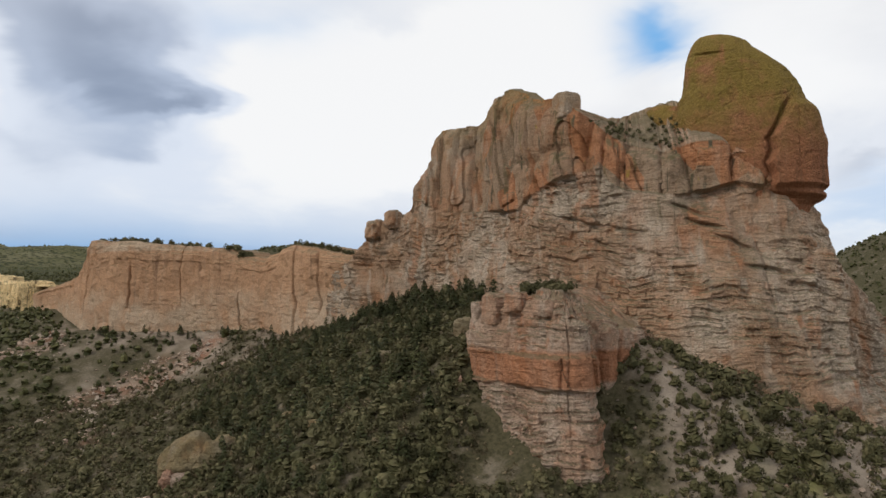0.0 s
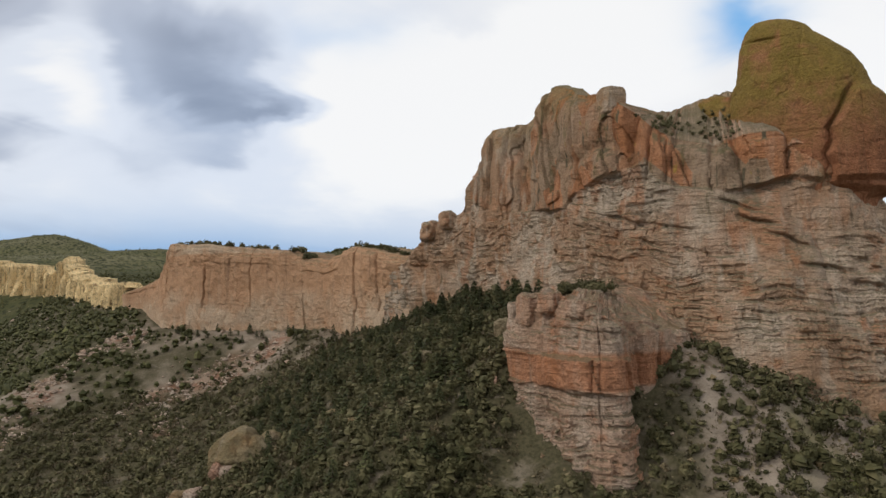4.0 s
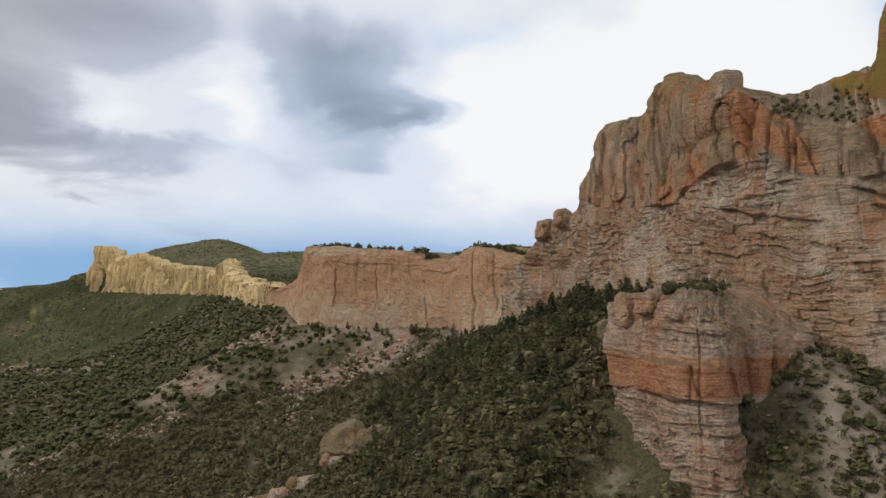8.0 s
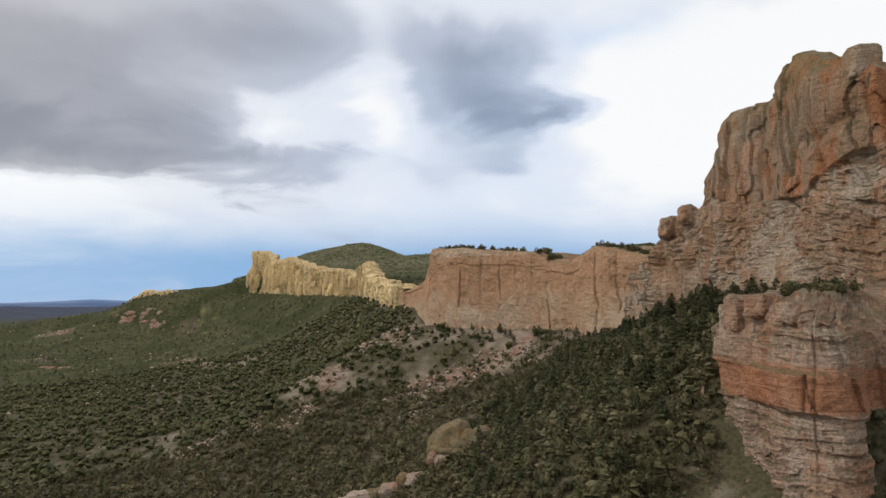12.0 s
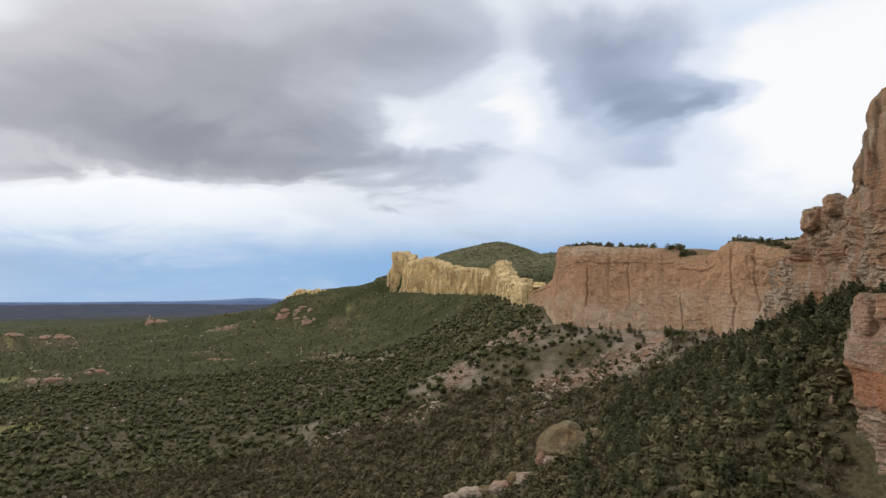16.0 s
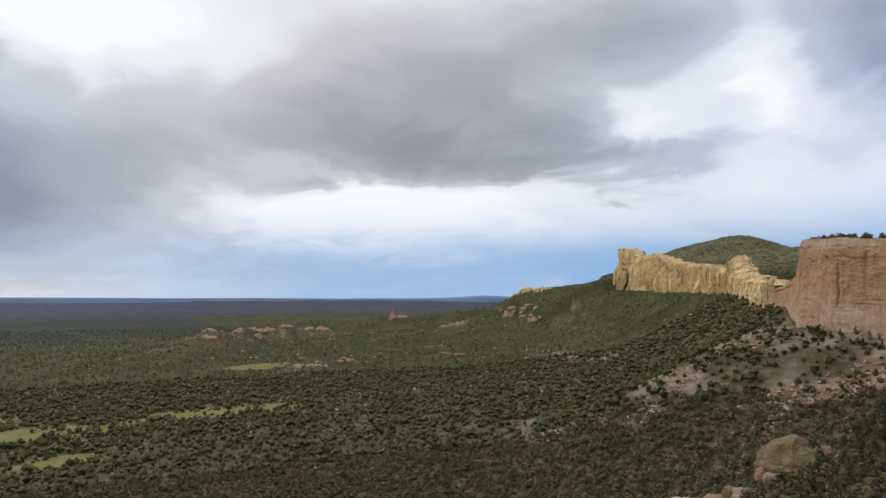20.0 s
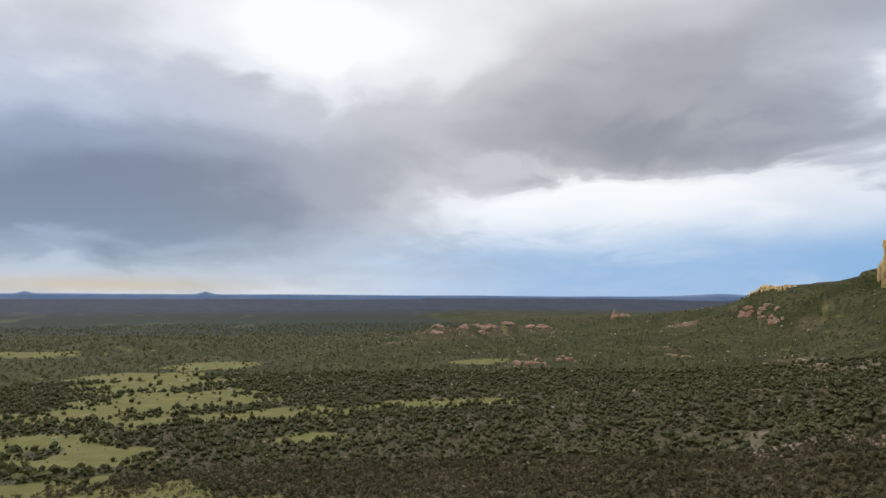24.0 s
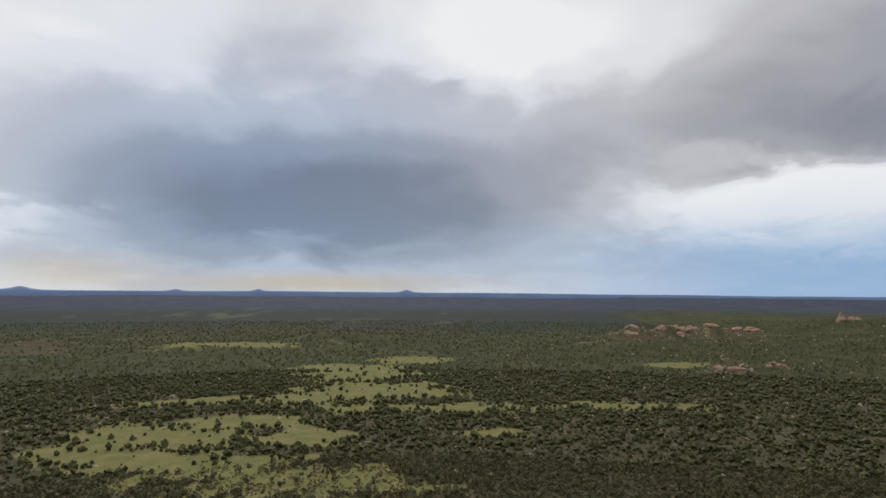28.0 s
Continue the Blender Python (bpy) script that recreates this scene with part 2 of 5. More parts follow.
def rock_material(name, pale, tan, orange, dark, varnish=0.5, orange_z=(150.0, 165.0), lichen=0.0, lichen_z=(165.0, 190.0), cracks=0.15, band_top=None, beds=0.9, cell=(0.22, 0.22, 0.75), panels=True, wave=(22.0, 30.0), by_vein=False, dust=0.0):
    """Layered volcanic rock: pale strata below, iron-stained orange faces above, dark water streaks, grey-green lichen."""
    k = Mat(name, 0.92, 0.15)
    z = k.height()
    big = k.noise(0.035, 4.0, 0.55, 0.4)
    mid = k.noise((0.16, 0.16, 0.22), 5.0, 0.6, 0.3, (5, 2, 9))
    grain = k.noise(1.3, 5.0, 0.65)
    layer = k.noise((0.05, 0.05, 1.15), 4.0, 0.6, 0.6)
    base = k.mix(k.span(big, 0.38, 0.62), pale, tan)
    base = k.mix(k.span(mid, 0.5, 0.75, 0.0, 0.6), base, orange)
    iron = k.span(k.math("ADD", z, k.math("MULTIPLY", k.math("SUBTRACT", big, 0.5), wave[0])), orange_z[0], orange_z[1])
    if by_vein:
        iron = k.attr("iron")
    if band_top:
        iron = k.math("MULTIPLY", iron, k.span(k.math("ADD", z, k.math("MULTIPLY", k.math("SUBTRACT", big, 0.5), wave[1])), band_top, band_top + 2.0, 1.0, 0.0))
    bedded = k.math("SUBTRACT", 1.0, k.math("MULTIPLY", iron, 0.85))
    base = k.mix(k.math("MULTIPLY", k.span(layer, 0.56, 0.7, 0.0, 0.3 * beds), bedded), base, dark)
    panel = k.t.nodes.new("ShaderNodeTexVoronoi")
    k.put(panel.inputs["Vector"], k.scaled((0.085, 0.085, 0.05)))
    panel.inputs["Scale"].default_value = 1.0
    tone = k.t.nodes.new("ShaderNodeSeparateColor")
    k.put(tone.inputs[0], panel.outputs["Color"])
    stain = k.ramp(k.math("ADD", tone.outputs[0], k.math("MULTIPLY", k.math("SUBTRACT", mid, 0.5), 0.7)),
                   [(0.1, orange), (0.32, tuple(0.88 * a for a in orange)), (0.52, tuple(0.85 * a for a in tan)), (0.72, tuple(0.5 * (a + b) for a, b in zip(tan, dark)))])
    base = k.mix(k.math("MULTIPLY", iron, 0.85), base, stain if panels else k.mix(k.span(mid, 0.35, 0.65), orange, tuple(0.8 * a + 0.2 * b for a, b in zip(orange, tan))))
    streak = k.noise((0.33, 0.33, 0.018), 4.0, 0.6, 0.25, (3, 1, 0))
    base = k.mix(k.math("MULTIPLY", k.span(streak, 0.56, 0.68), k.math("ADD", k.math("MULTIPLY", iron, varnish), 0.12)), base, dark)
    pale_streak = k.noise((0.22, 0.22, 0.03), 3.0, 0.5, 0.2, (8, 4, 0))
    base = k.mix(k.math("MULTIPLY", k.span(pale_streak, 0.55, 0.66, 0.0, 0.75), k.math("SUBTRACT", 1.0, k.math("MULTIPLY", iron, 0.8))), base, pale)
    rust = k.noise((0.13, 0.13, 0.022), 4.0, 0.55, 0.3, (6, 9, 1))
    base = k.mix(k.span(rust, 0.57, 0.66, 0.0, 0.55), base, orange)
    if lichen:
        lz = k.span(k.math("ADD", z, k.math("MULTIPLY", k.math("SUBTRACT", mid, 0.5), 30.0)), lichen_z[0], lichen_z[1])
        ln = k.span(k.noise((0.09, 0.09, 0.06), 5.0, 0.6, 0.5, (1, 7, 3)), 0.27, 0.5)
        base = k.mix(k.math("MULTIPLY", k.math("MULTIPLY", lz, ln), lichen), base, (0.215, 0.165, 0.036))
    if varnish > 0.9:
        moss = k.math("MULTIPLY", k.span(k.noise((0.2, 0.2, 0.035), 4.0, 0.6, 0.4, (12, 5, 2)), 0.56, 0.66, 0.0, 0.75), iron)
        base = k.mix(moss, base, (0.17, 0.145, 0.07))
        base = k.mix(k.math("MULTIPLY", k.span(k.noise((0.3, 0.3, 0.12), 4.0, 0.6, 0.4, (3, 15, 2)), 0.66, 0.72, 0.0, 0.7), iron), base, (0.36, 0.27, 0.05))
    if dust:
        # grit, soil and dry grass that lie on ledges and tops
        lying = k.span(k.math("ADD", k.facing_up(), k.math("MULTIPLY", k.math("SUBTRACT", grain, 0.5), 0.5)), 0.45, 0.75, 0.0, dust)
        base = k.mix(lying, base, k.mix(k.span(mid, 0.35, 0.6), (0.20, 0.165, 0.105), (0.125, 0.115, 0.062)))
    tiny = k.noise((3.6, 3.6, 4.6), 3.0, 0.6, 0.2, (2, 2, 2))
    # shade of the deep joints, put into the colour as dark crack lines
    v = k.t.nodes.new("ShaderNodeTexVoronoi")
    v.feature = "DISTANCE_TO_EDGE"
    w = k.t.nodes.new("ShaderNodeVectorMath")
    w.operation = "ADD"
    k.put(w.inputs[0], k.scaled(cell))
    wn = k.t.nodes.new("ShaderNodeTexNoise")
    k.put(wn.inputs["Vector"], k.scaled((0.25, 0.25, 0.25)))
    wn.inputs["Scale"].default_value, wn.inputs["Detail"].default_value = 1.0, 4.0
    sc = k.t.nodes.new("ShaderNodeVectorMath")
    sc.operation = "SCALE"
    k.put(sc.inputs[0], wn.outputs["Color"])
    sc.inputs[3].default_value = 1.6
    k.put(w.inputs[1], sc.outputs[0])
    k.put(v.inputs["Vector"], w.outputs[0])
    v.inputs["Scale"].default_value = 1.0
    crack = v.outputs["Distance"]
    base = k.mix(k.math("MULTIPLY", k.span(crack, 0.0, 0.06, 1.0, 0.0), k.span(mid, 0.35, 0.6, min(1.0, cracks * 3.5), cracks * 1.0)), base, (dark[0] * 0.45, dark[1] * 0.42, dark[2] * 0.4))
    fine = k.math("MULTIPLY", k.span(grain, 0.25, 0.75, 0.76, 1.2), k.span(tiny, 0.25, 0.75, 0.88, 1.12))
    n = k.t.nodes.new("ShaderNodeVectorMath")
    n.operation = "SCALE"
    k.put(n.inputs[0], base)
    k.put(n.inputs[3], fine)

    h = k.math("ADD", k.math("ADD", k.math("MULTIPLY", grain, 0.9), k.math("MULTIPLY", tiny, 0.3)), k.math("MULTIPLY", layer, beds))
    h = k.math("ADD", h, k.span(crack, 0.0, 0.05, -cracks, 0.0))
    k.bump(h, 1.2)
    return k.done(n.outputs[0])


def ground_material():
    k = Mat("scrub_ground", 0.95, 0.1)
    grain = k.noise(0.9, 5.0, 0.65)
    mid = k.noise(0.09, 5.0, 0.6, 0.4)
    big = k.noise(0.012, 4.0, 0.55, 0.3, (4, 4, 0))
    soil = k.ramp(mid, [(0.3, (0.12, 0.09, 0.062)), (0.5, (0.24, 0.195, 0.15)), (0.72, (0.33, 0.275, 0.22))])
    soil = k.mix(k.span(grain, 0.52, 0.68, 0.0, 0.7), soil, (0.31, 0.255, 0.205))
    soil = k.mix(k.span(k.noise(2.6, 4.0, 0.6, 0.0, (3, 3, 3)), 0.5, 0.75, 0.0, 0.6), soil, (0.07, 0.055, 0.038))
    soil = k.mix(k.math("MULTIPLY", k.attr("red"), k.span(grain, 0.3, 0.6, 0.95, 0.5)), soil, k.mix(k.span(mid, 0.4, 0.6), (0.25, 0.115, 0.07), (0.28, 0.20, 0.145)))
    litter = k.mix(k.span(grain, 0.35, 0.65), (0.05, 0.046, 0.024), (0.092, 0.08, 0.046))
    under = k.math("MULTIPLY", k.span(k.attr("wood"), 0.34, 0.72), k.span(k.noise(0.16, 4.0, 0.6, 0.0, (2, 0, 0)), 0.3, 0.5, 0.55, 1.0))
    col = k.mix(under, soil, litter)
    grass = k.mix(k.span(k.noise(0.06, 5.0, 0.6, 0.3, (9, 1, 0)), 0.35, 0.65), (0.138, 0.142, 0.047), (0.188, 0.175, 0.067))
    grass = k.mix(k.span(grain, 0.5, 0.8, 0.0, 0.35), grass, (0.19, 0.15, 0.09))
    col = k.mix(k.attr("meadow"), col, grass)
    dots = k.span(k.math("ADD", k.cells(0.13), k.math("MULTIPLY", k.math("SUBTRACT", k.noise(0.03, 4.0, 0.6, 0.0, (7, 3, 1)), 0.5), 0.9)), 0.30, 0.55)
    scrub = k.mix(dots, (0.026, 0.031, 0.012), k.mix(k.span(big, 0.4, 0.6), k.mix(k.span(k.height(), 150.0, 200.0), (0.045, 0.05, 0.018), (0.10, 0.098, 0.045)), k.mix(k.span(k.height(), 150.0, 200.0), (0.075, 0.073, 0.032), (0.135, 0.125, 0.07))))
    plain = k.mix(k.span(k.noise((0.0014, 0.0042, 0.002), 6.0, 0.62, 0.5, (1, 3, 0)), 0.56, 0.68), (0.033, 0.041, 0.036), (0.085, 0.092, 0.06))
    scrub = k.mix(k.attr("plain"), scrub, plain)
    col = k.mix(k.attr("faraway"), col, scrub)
    # bluish air haze over the far plain, put into its colour
    col = k.mix(k.attr("haze_tint"), col, k.mix(k.span(big, 0.45, 0.6), (0.040, 0.050, 0.080), (0.056, 0.064, 0.088)))
    k.bump(k.math("ADD", grain, k.math("MULTIPLY", mid, 2.0)), 0.5, 0.7)
    return k.done(col)


def leaf_material(name, a, b, c):
    k = Mat(name, 0.75, 0.2)
    col = k.ramp(k.island, [(0.0, a), (0.55, b), (1.0, c)])
    col = k.mix(k.span(k.noise(0.02, 3.0, 0.5), 0.35, 0.65, 0.0, 0.45), col, (0.052, 0.05, 0.016))
    # each bush has a tone of its own
    col = k.mix(k.span(k.noise(0.21, 2.0, 0.5, 0.0, (4, 4, 4)), 0.35, 0.66, 0.0, 0.6), col, tuple(0.6 * v for v in a))
    col = k.mix(k.span(k.noise(0.17, 2.0, 0.5, 0.0, (14, 1, 4)), 0.55, 0.68, 0.0, 0.5), col, tuple(1.25 * v for v in c))
    return k.done(col)


def bark_material():
    k = Mat("bark", 0.9, 0.15)
    g = k.noise((6.0, 6.0, 1.2), 4.0, 0.6)
    k.bump(g, 0.05)
    return k.done(k.mix(g, (0.07, 0.05, 0.038), (0.16, 0.125, 0.10)))


PALE, TAN, ORANGE, DARK = (0.55, 0.445, 0.345), (0.45, 0.285, 0.18), (0.45, 0.19, 0.085), (0.14, 0.115, 0.075)
M_CLIFF = rock_material("layered_rock", PALE, TAN, ORANGE, DARK, 1.0, (157.0, 164.0), 0.45, (186.0, 212.0), 0.07, None, 0.7, by_vein=True, dust=0.75)
M_DOME = rock_material("lichen_rock", (0.36, 0.20, 0.12), (0.33, 0.155, 0.088), (0.35, 0.15, 0.075), (0.16, 0.09, 0.05), 0.3, (100.0, 110.0), 0.85, (166.0, 196.0), 0.10, None, 0.12, (0.05, 0.05, 0.03), False)
M_MESA = rock_material("mesa_rock", (0.54, 0.405, 0.285), (0.51, 0.335, 0.215), (0.50, 0.285, 0.16), (0.18, 0.115, 0.08), 0.3, (112.0, 135.0), 0.0, (1.0, 2.0), 0.06, 156.0, 0.35, panels=False, wave=(20.0, 8.0), dust=0.6)
M_OUTCROP = rock_material("outcrop_rock", (0.52, 0.40, 0.31), (0.49, 0.315, 0.215), (0.45, 0.185, 0.085), (0.15, 0.11, 0.08), 0.3, (99.5, 101.0), 0.0, (1.0, 2.0), 0.08, 108.5, 0.9, (0.22, 0.22, 0.75), False, (5.0, 7.0), dust=0.7)
# sunlight is put into this bright base, cleft shade into its streaks and cracks
M_YELLOW_LIT = rock_material("sunlit_yellow_rock", (0.88, 0.71, 0.43), (0.84, 0.64, 0.36), (0.84, 0.63, 0.33), (0.30, 0.21, 0.12), 0.75, (0.0, 1.0), 0.0, (1.0, 2.0), 0.4, None, 0.4, (0.06, 0.06, 0.014), False)
M_BOULDER = rock_material("boulder_rock", (0.31, 0.26, 0.20), (0.26, 0.205, 0.14), (0.28, 0.155, 0.10), (0.15, 0.12, 0.08), 0.2, (400.0, 500.0), 0.35, (0.0, 10.0), 0.1, None, 0.2)
M_REDROCK = rock_material("red_rock", (0.44, 0.33, 0.26), (0.40, 0.24, 0.165), (0.38, 0.165, 0.095), (0.20, 0.12, 0.09), 0.2, (400.0, 500.0))
M_RUBBLE = rock_material("pale_rubble", (0.50, 0.41, 0.33), (0.46, 0.34, 0.26), (0.42, 0.24, 0.155), (0.20, 0.15, 0.11), 0.2, (400.0, 500.0))
M_GROUND = ground_material()
M_JUNIPER = leaf_material("juniper_foliage", (0.073, 0.072, 0.032), (0.116, 0.105, 0.049), (0.163, 0.139, 0.072))
M_FARWOOD = leaf_material("far_foliage", (0.054, 0.058, 0.023), (0.086, 0.089, 0.033), (0.127, 0.119, 0.049))
M_PINE = leaf_material("pine_foliage", (0.044, 0.055, 0.024), (0.077, 0.083, 0.036), (0.119, 0.118, 0.050))
M_BRUSH = leaf_material("brush_foliage", (0.075, 0.063, 0.033), (0.131, 0.101, 0.059), (0.199, 0.152, 0.092))
M_BARK = bark_material()


# ---------------------------------------------------------------- shapes
def rnd(ix, iy, iz):
    h = (ix.astype(np.int64) * 374761393 + iy.astype(np.int64) * 668265263 + iz.astype(np.int64) * 2147483629 + 97) & 0xFFFFFFFF
    h = ((h ^ (h >> 13)) * 1274126177) & 0xFFFFFFFF
    h = ((h ^ (h >> 15)) * 2246822519) & 0xFFFFFFFF
    return (h ^ (h >> 16)) / 4294967295.0


def vnoise(x, y, z=0.0, straight=False):
    """Smooth noise between 0 and 1 at arrays of places."""
    x, y, z = np.broadcast_arrays(np.asarray(x, float), np.asarray(y, float), np.asarray(z, float))
    ix, iy, iz = np.floor(x), np.floor(y), np.floor(z)
    u, v, w = x - ix, y - iy, z - iz
    if not straight:
        u, v, w = u * u * (3 - 2 * u), v * v * (3 - 2 * v), w * w * (3 - 2 * w)
    c = lambda a, b, d: rnd(ix + a, iy + b, iz + d)
    lo = (c(0, 0, 0) * (1 - u) + c(1, 0, 0) * u) * (1 - v) + (c(0, 1, 0) * (1 - u) + c(1, 1, 0) * u) * v
    hi = (c(0, 0, 1) * (1 - u) + c(1, 0, 1) * u) * (1 - v) + (c(0, 1, 1) * (1 - u) + c(1, 1, 1) * u) * v
    return lo * (1 - w) + hi * w


def fbm(x, y, z=0.0, octaves=4, gain=0.5):
    """Summed noise, centred on 0."""
    out, amp, tot, f = 0.0, 1.0, 0.0, 1.0
    for o in range(octaves):
        out = out + amp * (vnoise(np.asarray(x) * f + 17.3 * o, np.asarray(y) * f - 9.1 * o, np.asarray(z) * f + 4.7 * o) - 0.5)
        tot, amp, f = tot + amp, amp * gain, f * 2.03
    return out / tot


def ridged(x, y, z=0.0, octaves=3):
    out, amp, tot, f = 0.0, 1.0, 0.0, 1.0
    for o in range(octaves):
        n = 1 - np.abs(2 * vnoise(np.asarray(x) * f + 7.7 * o, np.asarray(y) * f + 3.3 * o, np.asarray(z) * f) - 1)
        out, tot, amp, f = out + amp * n, tot + amp, amp * 0.5, f * 2.1
    return out / tot


def smooth01(a, b, x):
    t = np.clip((x - a) / (b - a), 0, 1)
    return t * t * (3 - 2 * t)


def grid_mesh(name, pts, mat, wrap=False, smooth=True):
    """A mesh from an array of rows and columns of points."""
    r, c = pts.shape[:2]
    idx = np.arange(r * c).reshape(r, c)
    if wrap:
        idx = np.concatenate([idx, idx[:, :1]], 1)
    q = np.stack([idx[:-1, :-1], idx[:-1, 1:], idx[1:, 1:], idx[1:, :-1]], -1).reshape(-1, 4)
    return raw_mesh(name, pts.reshape(-1, 3), q, mat, smooth)


def raw_mesh(name, verts, faces, mat, smooth=True):
    me = bpy.data.meshes.new(name)
    n = faces.shape[1]
    me.vertices.add(len(verts))
    me.vertices.foreach_set("co", np.ascontiguousarray(verts, dtype=np.float32).ravel())
    me.loops.add(faces.size)
    me.loops.foreach_set("vertex_index", np.ascontiguousarray(faces, dtype=np.int32).ravel())
    me.polygons.add(len(faces))
    me.polygons.foreach_set("loop_start", np.arange(0, faces.size, n, dtype=np.int32))
    me.polygons.foreach_set("use_smooth", np.full(len(faces), smooth))
    me.materials.append(mat)
    me.update(calc_edges=True)
    return me


def line_of(stations, step):
    """Evenly spaced stations along a broken line, with the outward way to the walker's right."""
    a = np.array(stations, float)
    s = np.r_[0, np.cumsum(np.hypot(*np.diff(a[:, :2], axis=0).T))]
    t = np.linspace(0, s[-1], int(s[-1] / step) + 1)
    out = np.stack([np.interp(t, s, a[:, k]) for k in range(a.shape[1])], 1)
    w = max(1, int(5.0 / step))
    ker = np.hanning(2 * w + 3)[1:-1]
    ker /= ker.sum()
    for k in (0, 1):
        out[:, k] = np.convolve(np.pad(out[:, k], len(ker) // 2, "edge"), ker, "valid")
    d = np.gradient(out[:, :2], axis=0)
    d /= np.hypot(d[:, 0], d[:, 1])[:, None]
    d = np.stack([np.convolve(np.pad(d[:, k], 3 * w, "edge"), np.ones(6 * w + 1) / (6 * w + 1), "valid") for k in (0, 1)], 1)
    d /= np.hypot(d[:, 0], d[:, 1])[:, None]
    return t, out, np.stack([d[:, 1], -d[:, 0]], 1)


def blocks(S, dip, high, wide, seed):
    """Beds broken into blocks, each set in or out by its own amount, with the foot of each bed cut back."""
    i = np.floor(dip / high)
    w = wide * (0.6 + 0.9 * rnd(i, i * 0 + 3, i * 0 + int(seed)))
    j = np.floor((S + 40 * rnd(i, i * 0 + 9, i * 0)) / w)
    saw = dip / high - i
    return rnd(i, j, i * 0 + int(seed) + 1) - 0.5, smooth01(0.0, 0.28, saw) - 0.75


def cliff(name, stations, step, mat, pillars=1.0, strata=1.0, bulk=1.0, back=36.0, seed=0.0, jag=2.0, batter=0.06, features=(), column=8.5, massive=None, dipping=0.10, centre=None, fall=0.0, veins=None):
    """A rock wall with a top: stations of x, y, foot, brow and the rise of the ground behind the brow."""
    t, line, out = line_of(stations, step)
    foot, brow, rise = line[:, 2], line[:, 3], line[:, 4]
    brow = brow + jag * 1.5 * fbm(t / (3 * column) + seed, t * 0 + 5, 1, 3) + jag * 2 * fbm(t / 7.0 + seed, t * 0 + seed, 0, 4) + jag * 0.5 * (np.round(3 * vnoise(t / 4.0 + seed, t * 0, 2.0)) / 3 - 0.5)
    rows = int((brow - foot).max() / step) + 10
    v = np.linspace(0, 1, rows)[:, None]
    z = (foot - 12) + v * (brow - foot + 12)
    S = t[None, :] + 0 * z
    h = (z - foot) / np.maximum(brow - foot, 1)
    solid = massive(S, z, line) if massive else np.zeros(z.shape)
    # great buttresses and bays, columns, joints, beds and blocks
    off = bulk * 11 * fbm(S / 34.0 + seed, z / 80.0, seed, 3)
    off = off + bulk * (1 - 0.7 * solid) * 4.5 * (ridged(S / 17.0 + seed, z / 45.0, seed + 3, 2) - 0.5)
    warp = 7 * fbm(S / 15.0, z / 22.0, seed + 8, 2)
    col = ridged((S + warp) / column + seed, z / 70.0, seed, 3)
    off = off + pillars * (1 - 0.75 * solid) * 3.2 * (col - 0.55)
    joint = np.abs(vnoise((S + 1.2 * warp) / (0.8 * column) + seed, z / 60.0, seed + 5) - 0.5)
    deep = smooth01(0.35, 0.75, vnoise(S / 9.0 + seed, z / 24.0, 4.0))
    off = off - pillars * 1.0 * deep * np.exp(-(joint / 0.06) ** 2)
    # flat facets that meet in slanting creases
    p, q = 0.82 * S + 0.57 * z, 0.82 * z - 0.57 * S
    off = off + bulk * (5.5 * (vnoise(p / 15.0 + seed, q / 24.0, 3.0, True) - 0.5) + 2.6 * (vnoise(q / 6.5, p / 9.0 + seed, 5.0, True) - 0.5))
    off = off + 1.3 * (vnoise((S + 0.35 * z) / 3.1 + seed, z / 4.5, 8.0, True) - 0.5)
    dip = z + dipping * S * 0.4 + 8.0 * fbm(S / 22.0, z / 22.0, seed + 2, 2) + 2.6 * fbm(S / 6.0, z / 8.0, seed + 6, 2)
    b1, u1 = blocks(S + 0.5 * warp, dip, 2.7, 6.0, seed)
    b2, u2 = blocks(S + 3.1, dip * 1.02 + 0.9 * fbm(S / 5.0, z / 5.0, 1, 2), 1.1, 2.6, seed + 5)
    where = smooth01(0.42, 0.68, vnoise(S / 8.0 + seed, z / 5.0, seed + 4))
    patch = 0.3 + 0.8 * smooth01(0.35, 0.65, vnoise(S / 24.0 + seed, z / 15.0, seed + 13))
    off = off + strata * patch * (1 - 0.85 * solid) * (1.25 * b1 + 0.8 * b2 + (0.8 * u1 + 0.5 * u2) * (0.05 + 0.95 * where))
    plate = np.round(3 * vnoise((S + 0.35 * z + 2 * fbm(S / 3.0, z / 5.0, 4, 2)) / 11.0 + seed, (z - 0.2 * S) / 26.0, 2.0)) / 3
    off = off + solid * (4.0 * (plate - 0.5) + 4.0 * (vnoise((S + 0.3 * z) / 15.0 + seed, z / 26.0, 9.0, True) - 0.5)) - solid * 1.6 * np.exp(-((vnoise(S / 11.0, z / 50.0, 7.0) - 0.5) / 0.05) ** 2)
    off = off + 0.8 * fbm(S / 2.4, z / 1.8, seed + 1, 3)
    for f in features:
        off = off + f(S, z, h, line)
    off = off - batter * (z - foot) - 1.8 * smooth01(0.93, 1.0, h) * (1.2 + fbm(S / 6.0, z * 0, seed, 2))
    x = line[:, 0] + out[:, 0] * off
    y = line[:, 1] + out[:, 1] * off
    face = np.stack([x, y, z], -1)
    # the top, stepping back from the brow, and a back wall that goes down into the hill
    steps = np.r_[0.6, 1.6, 3.0, 5.0, 7.5, 10.5, 14, 18, 23, back * 0.85, back, back + 1]
    tops = []
